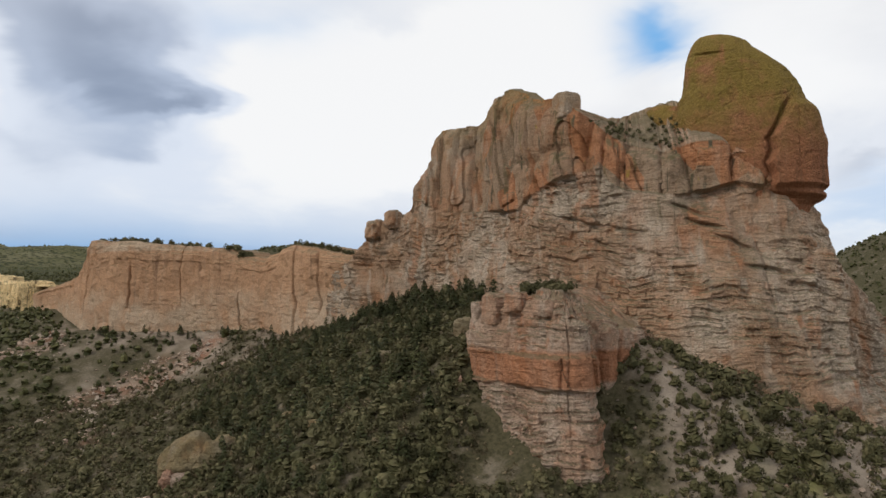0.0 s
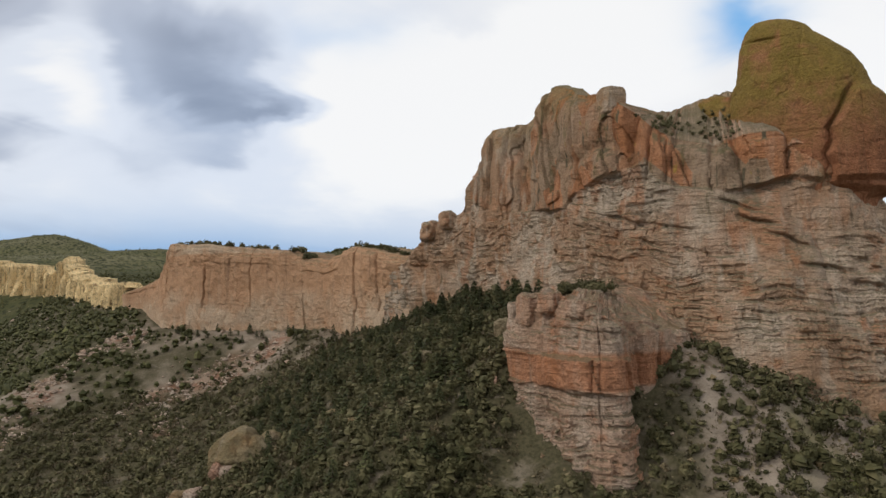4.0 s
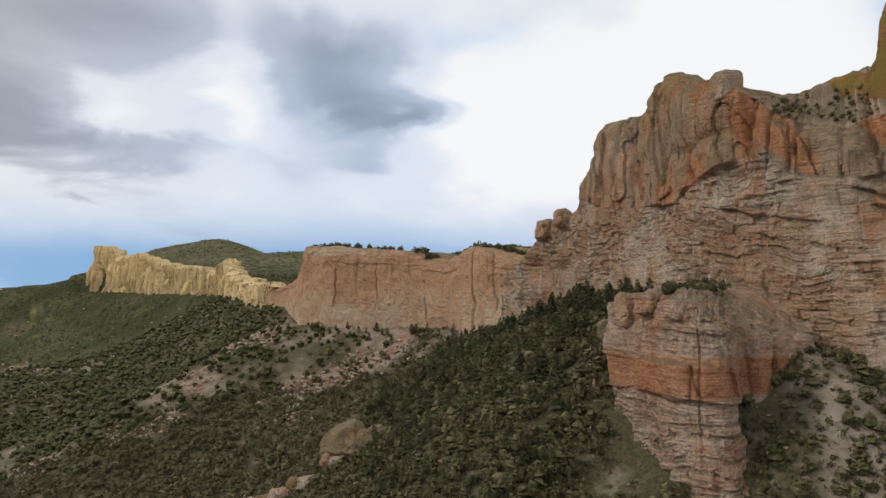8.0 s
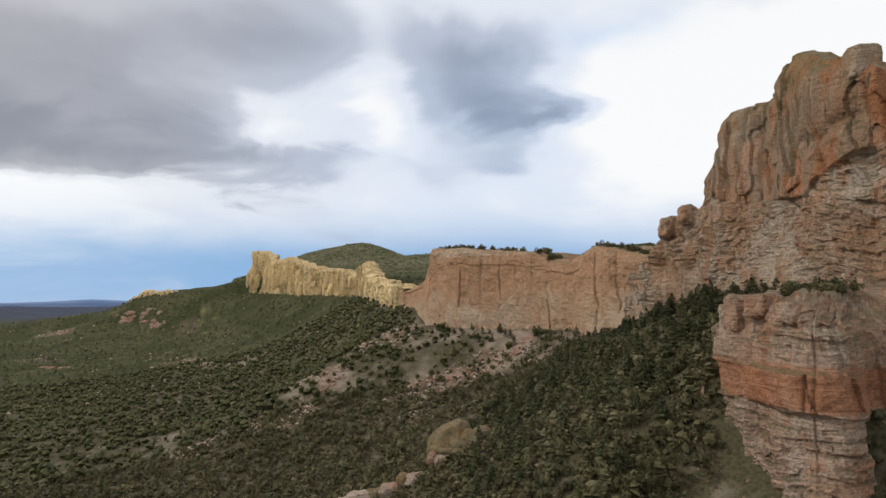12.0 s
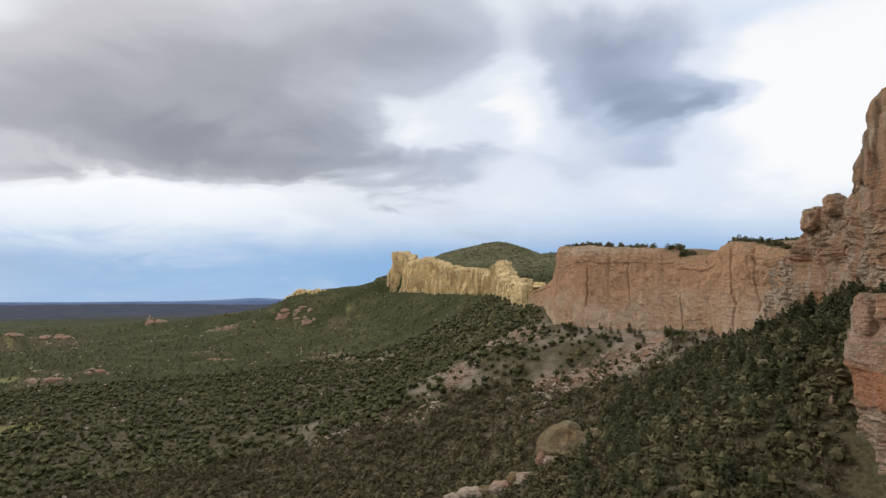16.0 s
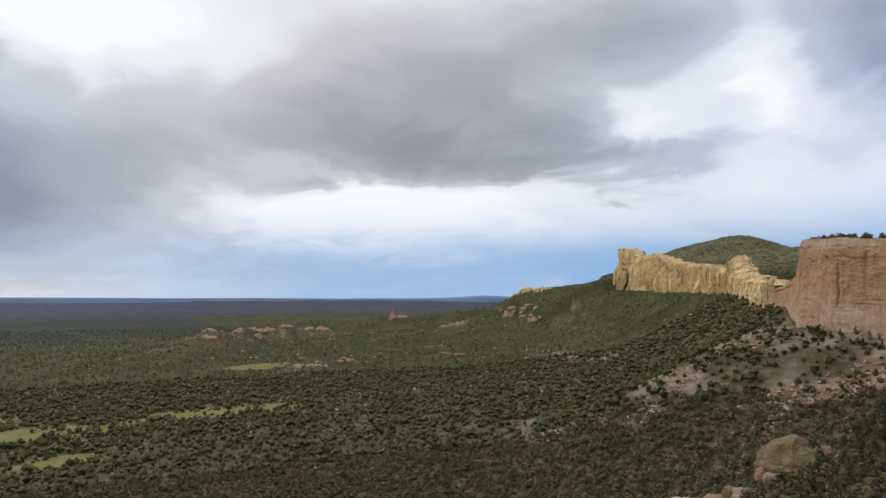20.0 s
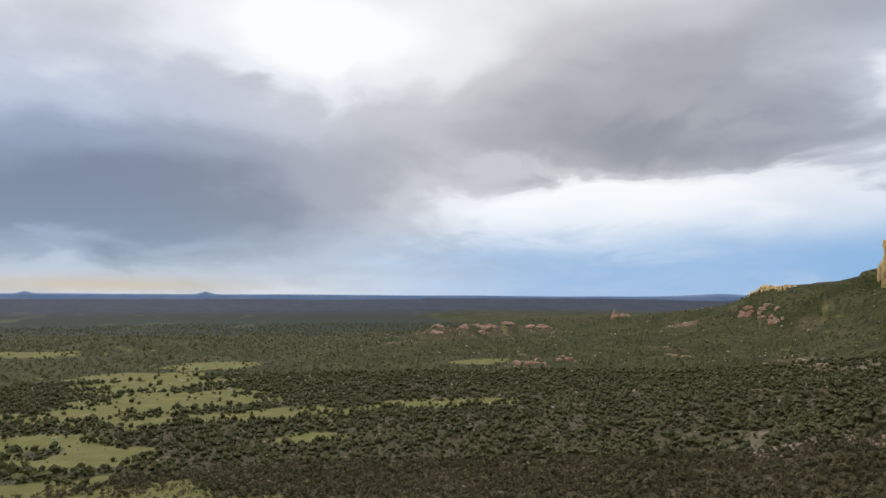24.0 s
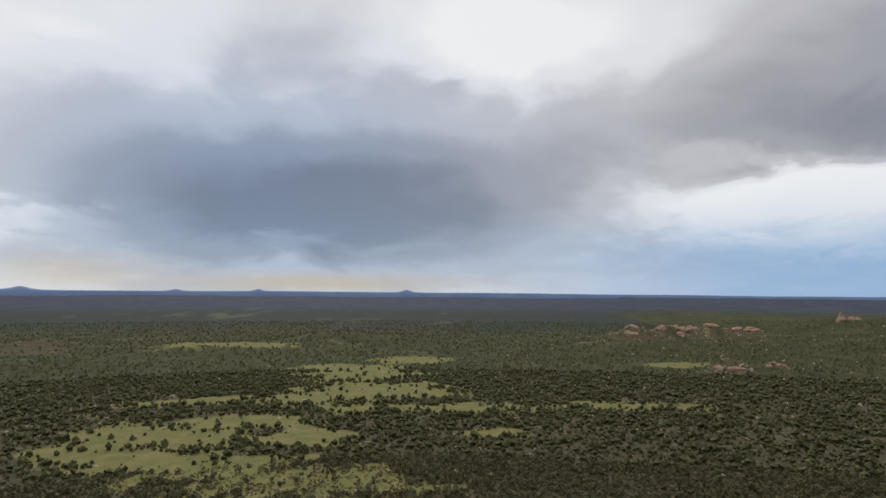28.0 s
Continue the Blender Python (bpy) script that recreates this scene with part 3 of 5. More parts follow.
    for d in np.r_[0.02, np.linspace(0.05, 1.0, 34)] if centre else ():
        bx, by = x[-1] + (centre[0] - x[-1]) * d, y[-1] + (centre[1] - y[-1]) * d
        tops.append(np.stack([bx, by, brow + (centre[2] - brow) * d + min(1, 2 - 2 * d) * min(1, d * 6) * (2.6 * (vnoise(bx / 6.0, by / 6.0, 4.0, True) - 0.5) + 1.2 * np.round(2 * vnoise(bx / 3.5, by / 3.5, 6.0)) - 1.2 + 1.6 * fbm(bx / 2.0, by / 2.0, 1.0, 3))], -1))
    for d in () if centre else steps:
        bx, by = x[-1] - out[:, 0] * d, y[-1] - out[:, 1] * d
        bz = brow + rise * min(d / 26.0, 1.0) - np.where(rise < 2, fall * max(d - 5.0, 0.0), 0.0) + 0.25 * min(d, 2.0) + min(d, 6) / 6 * 1.5 * fbm(bx / 3.0, by / 3.0, 1.0, 3)
        if d > back:
            bz = foot - 20
        tops.append(np.stack([bx, by, bz], -1))
    pts = np.concatenate([face, np.array(tops)], 0)
    ob = new(name, grid_mesh(name, pts, mat, smooth=False))
    if veins:
        stain = np.zeros(pts.shape[:2])
        stain[:len(face)] = veins(S, z, line)
        stain[len(face):] = 0.3 * stain[len(face) - 1]
        ob.data.attributes.new("iron", "FLOAT", "POINT").data.foreach_set("value", stain.astype(np.float32).ravel())
    return ob


# ---------------------------------------------------------------- the lie of the land
# the foot of the rock wall, from the west end of the ridge to the east: x, y, foot, height behind
RIDGE = np.array([
    (-3600, 700, 8, 8), (-2700, 750, 12, 12), (-1860, 888, 48, 50), (-1450, 1007, 97, 100), (-1318, 1020, 137, 141), (-1150, 1060, 147, 154),
    (-1045, 1068, 136, 188), (-857, 985, 133, 195), (-676, 891, 130, 165), (-567, 844, 127, 160), (-430, 700, 122, 136), (-290, 545, 116, 132),
    (-245, 485, 104, 158), (-194, 458, 102, 158), (-152, 450, 103, 155), (-91, 427, 105, 146), (-72, 405, 99, 152), (-46, 376, 107, 145),
    (-21, 358, 114, 150), (5, 329, 121, 165), (15, 300, 126, 180), (34, 277, 127, 190), (38, 250, 124, 190), (44, 236, 122, 185),
    (60, 220, 117, 180), (75, 213, 111, 176), (90, 208, 106, 172), (125, 203, 91, 165), (140, 207, 83, 140), (175, 225, 68, 95), (300, 340, 60, 66), (700, 560, 70, 70),
], float)


def to_ridge(x, y):
    """How far places lie in front of the wall's foot (behind it: below 0), with the foot's height and the height behind."""
    best = np.full(x.shape, 1e18)
    foot, top, side = np.zeros(x.shape), np.zeros(x.shape), np.zeros(x.shape)
    for a, b in zip(RIDGE[:-1], RIDGE[1:]):
        d = b[:2] - a[:2]
        k = np.clip(((x - a[0]) * d[0] + (y - a[1]) * d[1]) / (d @ d), 0, 1)
        ex, ey = x - a[0] - k * d[0], y - a[1] - k * d[1]
        r = ex * ex + ey * ey
        near = r < best
        best = np.where(near, r, best)
        foot = np.where(near, a[2] + k * (b[2] - a[2]), foot)
        top = np.where(near, a[3] + k * (b[3] - a[3]), top)
        side = np.where(near, np.sign(ex * d[1] - ey * d[0]), side)
    return np.sqrt(best) * np.where(side == 0, 1, side), foot, top


def bump_at(x, y, cx, cy, r, high, ry=None, turn=0.0):
    c, s = math.cos(radians(turn)), math.sin(radians(turn))
    u, v = (x - cx) * c + (y - cy) * s, -(x - cx) * s + (y - cy) * c
    return high * np.exp(-(u / r) ** 2 - (v / (ry or r)) ** 2)


def land(x, y):
    x, y = np.asarray(x, float), np.asarray(y, float)
    d, foot, top = to_ridge(x, y)
    f = np.maximum(d, 0)
    plain = -2 + 5 * fbm(x / 300, y / 300, 1.0, 3)
    fall = 1 / (1 + (f / 125.0) ** 1.7)
    gully = ridged(x / 95 + 0.4 * fbm(x / 60, y / 60, 3, 2), y / 130, 2.0, 3) - 0.55
    front = plain + (foot - plain) * fall + 22 * gully * fall * smooth01(15, 130, f)
    # knolls, spurs and the hollow below the mesa's end
    front = front + bump_at(x, y, -275, 380, 30, 9, 95, 12) - bump_at(x, y, -390, 500, 70, 16, 120, 20) + bump_at(x, y, -70, 213, 16, 9)
    front = front - bump_at(x, y, -150, 395, 40, 12) + bump_at(x, y, -100, 200, 22, 3) - bump_at(x, y, 43, 148, 30, 14) + bump_at(x, y, 46, 206, 15, 6) - bump_at(x, y, 20, 176, 17, 7) + bump_at(x, y, 70, 186, 14, 6)
    for cx, cy, r, h in ((-1080, 366, 40, 7), (-1107, 650, 60, 8), (-1929, 345, 110, 12), (-2094, 531, 120, 10), (-1880, 900, 50, 14),
                         (-1618, 298, 60, 22), (-1700, 380, 45, 24), (-1770, 441, 60, 26), (-1752, 596, 60, 22), (-1800, 520, 45, 24), (-1460, 185, 50, 12), (-952, 325, 40, 9), (-995, 404, 35, 9), (-1146, -990, 90, 18), (-1396, 856, 80, 9), (-659, 604, 80, 8), (-1500, -420, 160, 22), (-1650, 250, 120, 18), (-1200, -620, 150, 14)):
        front = front + bump_at(x, y, cx, cy, r, h) * (1 + 0.8 * fbm(x / 40, y / 40, 2, 3))
    b = np.maximum(-d, 0)
    back = foot + (top - foot) * smooth01(4, 16, b) - np.maximum(top - 60, 0) * 0.5 * smooth01(120, 900, b)
    z = np.where(d > 0, front, back)
    z = z + bump_at(x, y, -1190, 1600, 330, 150, 250) + bump_at(x, y, -130, 900, 190, 66, 170) + bump_at(x, y, 560, 640, 190, 130) + bump_at(x, y, -560, 1350, 260, 60)
    z = z + 1.6 * fbm(x / 14, y / 14, 5, 3) * smooth01(0, 25, np.abs(d)) + 6 * fbm(x / 70, y / 70, 6, 3) * fall * smooth01(20, 120, np.abs(d))
    # the far plain climbs slowly to the rim of the view, with low mesas on it
    r = np.hypot(x - 40, y - 15)
    z = z + 74 * smooth01(2300, 4850, r) + 16 * smooth01(3300, 4300, r) * fbm(x / 500, y / 500, 3, 3)
    return z


MEADOWS = ((-721, -155, 70, 95, -166), (-884, -220, 113, 81, -165), (-1090, -181, 61, 72, -169), (-614, -19, 34, 58, -175), (-638, 116, 27, 66, 174), (-627, 200, 24, 32, 167), (-1048, 273, 44, 40, 168),
           (-643, -228, 42, 48, -160), (-603, -330, 24, 75, -152), (-434, -298, 54, 54, -147), (-368, -267, 28, 40, -145), (-334, -187, 40, 66, -151), (-311, -122, 39, 53, -158), (-313, -80, 46, 38, -163),
           (-301, -46, 13, 36, -168), (-455, -151, 45, 21, -161), (-1217, -578, 60, 127, -155), (-487, 5, 18, 24, -177), (-380, -326, 17, 24, -141),
           (-502, -230, 38, 60, -160), (-691, -161, 40, 60, -160), (-436, -154, 30, 55, -160), (-587, -157, 30, 45, -160), (-430, -233, 34, 60, -160), (-607, -91, 24, 40, -160), (-952, -301, 45, 60, -160), (-355, -231, 30, 60, -160))
RED_SOIL = ((-150, 408, 40, 18, 30), (-168, 388, 40, 16, 35), (-164, 340, 12, 30, 30), (-252, 454, 15, 24, 35), (-266, 425, 12, 30, 10), (-262, 395, 12, 30, 0), (-252, 361, 11, 20, 0), (-246, 328, 11, 20, 0), (-272, 320, 8, 16, 47), (-294, 289, 16, 16, 0),
            (-774, 668, 40, 60, 52), (-952, 325, 50, 36, 0), (-995, 404, 45, 26, 70), (-1146, -990, 100, 90, 40), (-1460, 185, 60, 55, 0), (-1618, 298, 110, 90, 0), (-1770, 441, 120, 90, 0), (-1752, 596, 100, 70, 0), (-1061, 926, 30, 50, 50),
            (-1080, 364, 60, 26, 0), (-1107, 650, 70, 24, 10), (-1396, 856, 90, 24, 0), (-1880, 900, 60, 40, 0),
            (-1885, 340, 70, 60, 0), (-1690, 444, 60, 50, 0), (-1720, 600, 60, 60, 0), (-1235, -1065, 90, 120, 0), (-1050, -930, 60, 110, 20), (-1411, -921, 60, 110, 0), (-1640, -425, 60, 30, 0), (-660, 604, 60, 14, 20))


def region(x, y, spots, ragged):
    m = np.zeros(np.shape(x))
    for cx, cy, rx, ry, turn in spots:
        m = np.maximum(m, bump_at(x, y, cx, cy, rx, 1.0, ry, turn))
    return smooth01(0.31, 0.43, m + ragged)


def meadow_at(x, y):
    return region(x, y, MEADOWS, 1.0 * fbm(x / 50, y / 50, 4, 5, 0.65) + 0.1)


def treeless_at(x, y):
    """The open middle of the meadows; round it trees stand singly and in knots on the grass."""
    return region(x, y, MEADOWS, 0.8 * fbm(x / 50, y / 50, 4, 5, 0.65) + 1.5 * fbm(x / 17, y / 17, 9, 3, 0.6) - 0.12)


def red_at(x, y):
    return region(x, y, RED_SOIL, 1.3 * fbm(x / 16, y / 16, 8, 5, 0.7) - 0.08)


def wood_at(x, y):
    """How thickly the slopes are grown over: thick below the butte and in the hollows, thin on the spurs and screes."""
    d, foot, top = to_ridge(x, y)
    m = 0.66 + 0.24 * smooth01(150, 300, d) + (1.55 - 0.75 * smooth01(150, 300, d)) * fbm(x / 42, y / 42, 12, 4, 0.6) + bump_at(x, y, -45, 270, 55, 0.6, 75, -30) + bump_at(x, y, -390, 480, 90, 0.5, 160, 20) + bump_at(x, y, -180, 250, 80, 0.35) + bump_at(x, y, -5, 185, 40, 0.4)
    m = m - bump_at(x, y, 92, 166, 50, 0.4, 45) - bump_at(x, y, 140, 172, 40, 0.4, 50) - bump_at(x, y, 84, 192, 26, 0.2, 26) - bump_at(x, y, -262, 375, 26, 0.25, 90, 0) - bump_at(x, y, -160, 395, 40, 0.15, 30)
    return np.clip(np.where(d < 0, 0.75, np.maximum(m, 0.2)), 0, 1)


def build_ground():
    az = np.radians(np.r_[np.linspace(-44, 137, 860), np.linspace(140, 312, 60)])
    rad = np.r_[np.linspace(0, 90, 10)[1:], np.geomspace(95, 1200, 220), np.geomspace(1225, 4900, 64)]
    A, R = np.meshgrid(az, rad)
    x, y = 40 - np.sin(A) * R, 15 + np.cos(A) * R
    z = land(x, y)
    me = grid_mesh("ground", np.stack([x, y, z], -1), M_GROUND, wrap=True)
    x, y, R = x.ravel(), y.ravel(), R.ravel()
    rd = np.hypot(x - 40, y - 15)
    grassy, red = meadow_at(x, y), red_at(x, y)
    # the last mask carries the far haze painted into the ground's colour
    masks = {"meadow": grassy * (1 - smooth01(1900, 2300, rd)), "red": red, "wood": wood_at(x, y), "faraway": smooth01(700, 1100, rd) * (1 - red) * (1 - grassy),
             "plain": smooth01(1900, 2300, rd + 500 * fbm(x / 400, y / 400, 2, 2)) * (to_ridge(x, y)[0] > 300), "haze_tint": smooth01(3000, 3600, rd)}
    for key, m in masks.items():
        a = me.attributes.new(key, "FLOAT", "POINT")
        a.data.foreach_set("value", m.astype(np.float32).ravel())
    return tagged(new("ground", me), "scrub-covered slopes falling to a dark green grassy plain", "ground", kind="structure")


build_ground()

# ---------------------------------------------------------------- the rock walls
BUTTE = [
    (-50, 380, 104, 138, 0), (-34, 368, 108, 148, 0), (-25, 360, 114, 158, 0), (-21, 358, 115, 165, 0), (-11, 348, 118, 168, 0), (-4, 341, 120, 169, 0),
    (0, 331, 122, 173, 0), (1.2, 329, 123, 185, 0), (8, 309, 127, 190, 0), (9.5, 304, 128, 204, 0), (25, 284, 131, 201, 0), (29, 279, 128, 209, 0), (36, 258, 126, 209, 0),
    (44, 236, 118, 200, 0), (53, 227, 113, 196, 0), (60, 220, 110, 189, 5), (66, 217, 108, 183, 12), (76, 214, 107, 177, 20), (86, 210, 108, 174, 25), (94, 208, 107, 176, 24), (104, 207, 104, 176, 20),
    (125, 204, 89, 164, 6), (138, 206, 82, 157, 0), (144, 210, 77, 141, 0), (156, 216, 70, 130, 0), (172, 224, 64, 119, 0), (215, 262, 58, 98, 0), (300, 340, 54, 74, 0),
]
LIP_AT = (50, 72, 112, 136, 170, 172, 179, 191, 205, 208, 213, 222, 231, 242, 250, 257, 262, 285)
LIP_UP = (170, 176, 163, 161, 157, 160, 163, 167, 170, 164, 161, 160, 158, 159.5, 162, 160, 163, 156)


def lip(S, z, line):
    """The slanting line along which the massive stained rock rests on the bedded rock."""
    return np.interp(S, LIP_AT, LIP_UP) + 1.6 * fbm(S / 7.0, z * 0, 4, 3)


def stained(S, z, line):
    return smooth01(-0.6, 0.6, z - lip(S, z, line)) * (1 - smooth01(140, 146, line[:, 0]))


def rusted(S, z, line):
    """Iron stain: strong on the great slabs in the middle, in patches elsewhere."""
    slab = stained(S, z, line) * (0.5 + 0.5 * smooth01(132, 150, S + 8 * fbm(z / 15, S / 15, 2, 2)) * (1 - smooth01(240, 262, S)))
    low = smooth01(0.07, 0.2, fbm(S / 20.0, z / 30.0, 21.0, 4)) * 0.5
    return np.clip(np.maximum(slab, low), 0, 1)


def slabs(S, z, h, line):
    """Great leaning plates on the massive rock, parted by upright clefts and one deep slanting crack."""
    out = 0 * z
    for at, lean, wide, deep, lo, hi in ((104, 0.05, 0.7, 3.0, 150, 210), (118, -0.1, 0.5, 2.0, 140, 200), (128, -0.35, 0.8, 3.5, 165, 212), (146, -0.2, 0.5, 1.6, 165, 204), (164, -0.15, 0.5, 2.2, 165, 204),
                                         (178, -0.2, 0.7, 2.6, 162, 198), (183, -0.1, 0.4, 1.2, 168, 192), (206, 0.1, 0.6, 2.6, 162, 182), (212, 0.0, 0.5, 2.0, 162, 178)):
        u = S - at - lean * (z - 175) + 1.5 * fbm(z / 9.0, z * 0 + at, 2.0, 3)
        out = out - 0.6 * deep * np.exp(-(u / wide) ** 2) * smooth01(lo - 2, lo + 2, z) * (1 - smooth01(hi - 2, hi + 2, z))
    for at, up, long, deep in ((196, 151, 7, 1.0), (204, 143, 6, 0.9), (214, 147, 7, 1.0), (233, 153, 6, 1.4), (239, 148, 5, 1.6), (247, 142, 6, 1.2), (256, 133, 7, 1.0), (228, 131, 6, 0.7), (190, 138, 6, 0.7), (268, 128, 7, 0.9), (222, 139, 5, 0.8), (243, 126, 6, 0.7)):
        v = z - up + 0.22 * (S - at) + 3.5 * fbm(S / 7.0, z * 0 + at, 3.0, 3)
        out = out - deep * np.exp(-((S - at) / long) ** 4) * np.exp(-(v / 0.55) ** 2) + 0.6 * deep * np.exp(-((S - at) / long) ** 4) * smooth01(0, 0.8, v) * (1 - smooth01(1.5, 6.0, v))
    return out


def stained_prow(S, z, h, line):
    """The orange faces above jut over the bedded rock below, along a slanting lip."""
    return 2.4 * stained(S, z, line) * smooth01(0.2, 0.5, vnoise(S / 12.0, z * 0, 11.0)) * smooth01(120, 140, S)


def foot_apron(S, z, h, line):
    """The right-hand wall leans out towards its foot."""
    return 16 * smooth01(60, 110, line[:, 0]) * (1 - h).clip(0, 1.2) ** 1.6


tagged(cliff("butte_cliff", BUTTE, 0.44, M_CLIFF, 0.8, 1.0, 0.75, 38, 1.7, 1.0, 0.05, (stained_prow, foot_apron, slabs), 9.5, stained, 0.1, None, 0.5, rusted),
       "towering layered tan and orange rock butte with dark water streaks", "cliff")


def slots(S, z, h, line):
    """Upright clefts in the mesa's wall, each reaching over a part of its height."""
    out = 0 * z
    for x, wide, deep, lo, hi in ((-232, 0.6, 2.5, 0.1, 1.0), (-195, 0.7, 4.5, 0.3, 0.72), (-157, 0.45, 2.0, 0.3, 1.1), (-114, 0.6, 3, 0.05, 0.5), (-73, 0.8, 5, 0.0, 1.1), (-56, 0.6, 3, 0.3, 1.0), (-45, 0.7, 4, 0.0, 0.7), (-19, 0.8, 4, 0.0, 1.0)):
        u = line[:, 0] - x + 4.0 * fbm(z / 12.0, z * 0 + x, 2.0, 4)
        out = out - 0.7 * deep * np.exp(-(u / (0.8 * wide)) ** 2) * smooth01(lo - 0.08, lo + 0.08, h) * (1 - smooth01(hi - 0.08, hi + 0.08, h))
    # a harder bed under the brow
    brow = h + 0.05 * fbm(S / 12.0, z * 0, 4.0, 3)
    out = out + 0.8 * smooth01(0.8, 0.82, brow) * (1 - smooth01(0.89, 0.91, brow)) * smooth01(0.3, 0.5, vnoise(S / 20.0, z * 0, 3.0))
    return out + 2.2 * (vnoise(S / 24.0, z / 20.0, 5.0, True) - 0.5) + 1.2 * (vnoise((S + 0.3 * z) / 7.0, z / 12.0, 8.0, True) - 0.5)


def flutes(S, z, h, line):
    """Close-set upright ribs parted by dark clefts."""
    w = S + 5 * fbm(S / 20.0, z / 30.0, 3.0, 2)
    w2 = w + 6 * fbm(S / 9.0, z / 60.0, 8.0, 2)
    return 17.0 * np.abs(np.sin(math.pi * w2 / 24.0)) ** 0.7 + 6.0 * np.abs(np.sin(math.pi * w2 / 9.1 + 0.02 * z)) ** 0.7 - 14.0 - 12.0 * smooth01(0.3, 0.6, vnoise(S / 25.0, z / 40.0, 9.0)) * np.exp(-((vnoise(w / 11.0, z / 120.0, 2.0) - 0.5) / 0.08) ** 2)


MESA = [(-330, 585, 116, 130, 0), (-285, 540, 114, 137, 0), (-253, 500, 106, 141, 0), (-243, 487, 103, 150, 0), (-240, 482, 102, 163, 0), (-233, 472, 100, 166, 0), (-194, 458, 101, 164, 0), (-152, 450, 102, 160, 0), (-121, 438, 104, 157, 0), (-116, 436, 104, 152, 0),
        (-97, 429, 104, 150, 0), (-76, 410, 98, 157, 0), (-60, 392, 99, 154, 0), (-41, 373, 105, 149, 0), (-26, 362, 110, 148, 0), (-10, 352, 114, 148, 0)]
tagged(cliff("mesa_cliff", MESA, 0.6, M_MESA, 0.7, 0.36, 0.3, 40, 9.2, 0.8, 0.03, (slots,), 21.0), "flat-topped salmon rock wall with upright cracks", "cliff")
YELLOW = [(-1052, 1085, 138, 200, 0), (-1046, 1074, 136, 226, 0), (-1040, 1067, 133, 231, 0), (-990, 1050, 132, 226, 0), (-945, 1032, 131, 202, 0), (-857, 985, 131, 206, 0), (-780, 940, 130, 188, 0), (-676, 891, 129, 176, 0), (-610, 862, 128, 170, 0),
          (-596, 857, 128, 158, 0), (-588, 854, 127, 160, 0), (-567, 844, 126, 177, 0), (-545, 820, 125, 168, 0), (-500, 770, 123, 150, 0), (-430, 700, 120, 140, 0), (-330, 588, 114, 136, 0)]
tagged(cliff("yellow_cliff", YELLOW, 1.3, M_YELLOW_LIT, 2.0, 0.5, 0.8, 12, 4.4, 7.0, 0.10, (flutes,), 19.0), "distant pale yellow fluted rock wall", "cliff")


def blob(name, mat, centre, size, seed, rows=60, cols=90, rough=0.16, power=2.6, turn=0.0, shape=None, fine=0.25, beds=0.0):
    """A weathered rock mass: a squared-off ball with flat facets, worn by noise, that sinks into what it stands on."""
    lat = np.linspace(-math.pi / 2, math.pi / 2, rows)[:, None]
    lon = np.linspace(0, 2 * math.pi, cols, endpoint=False)[None, :]
    sp = lambda v: np.sign(v) * np.abs(v) ** (2 / power)
    x, y, z = sp(np.cos(lat)) * sp(np.cos(lon)), sp(np.cos(lat)) * sp(np.sin(lon)), sp(np.sin(lat)) + 0 * lon
    if shape:
        x, y, z = shape(x, y, z)
    px, py, pz = x * size[0], y * size[1], z * size[2]
    w = sum(size) / 3
    a, b, c = px / w + seed, py / w + 1.7 * seed, pz / w - seed
    n = 1 + rough * (1.1 * (vnoise(1.3 * a, 1.3 * b, 1.1 * c, True) - 0.5) + 0.9 * (vnoise(2.9 * a, 2.9 * b, 2.3 * c, True) - 0.5) + 1.2 * fbm(1.4 * a, 1.4 * b, 1.4 * c, 4))
    n = n + fine * (0.5 * (vnoise(6.1 * a, 6.1 * b, 4.7 * c, True) - 0.5) + 0.8 * fbm(5 * a, 5 * b, 5 * c, 4))
    n = n + beds * (np.round(vnoise(pz / 1.6 + seed, px / w, py / w) * 3) / 3 - 0.5)
    c, s = math.cos(radians(turn)), math.sin(radians(turn))
    px, py = (px * c - py * s) * n, (px * s + py * c) * n
    pts = np.stack([px, py, pz * (1 + 0.5 * (n - 1))], -1)
    ob = new(name, grid_mesh(name, pts, mat, wrap=True, smooth=False))
    ob.location = centre
    return ob


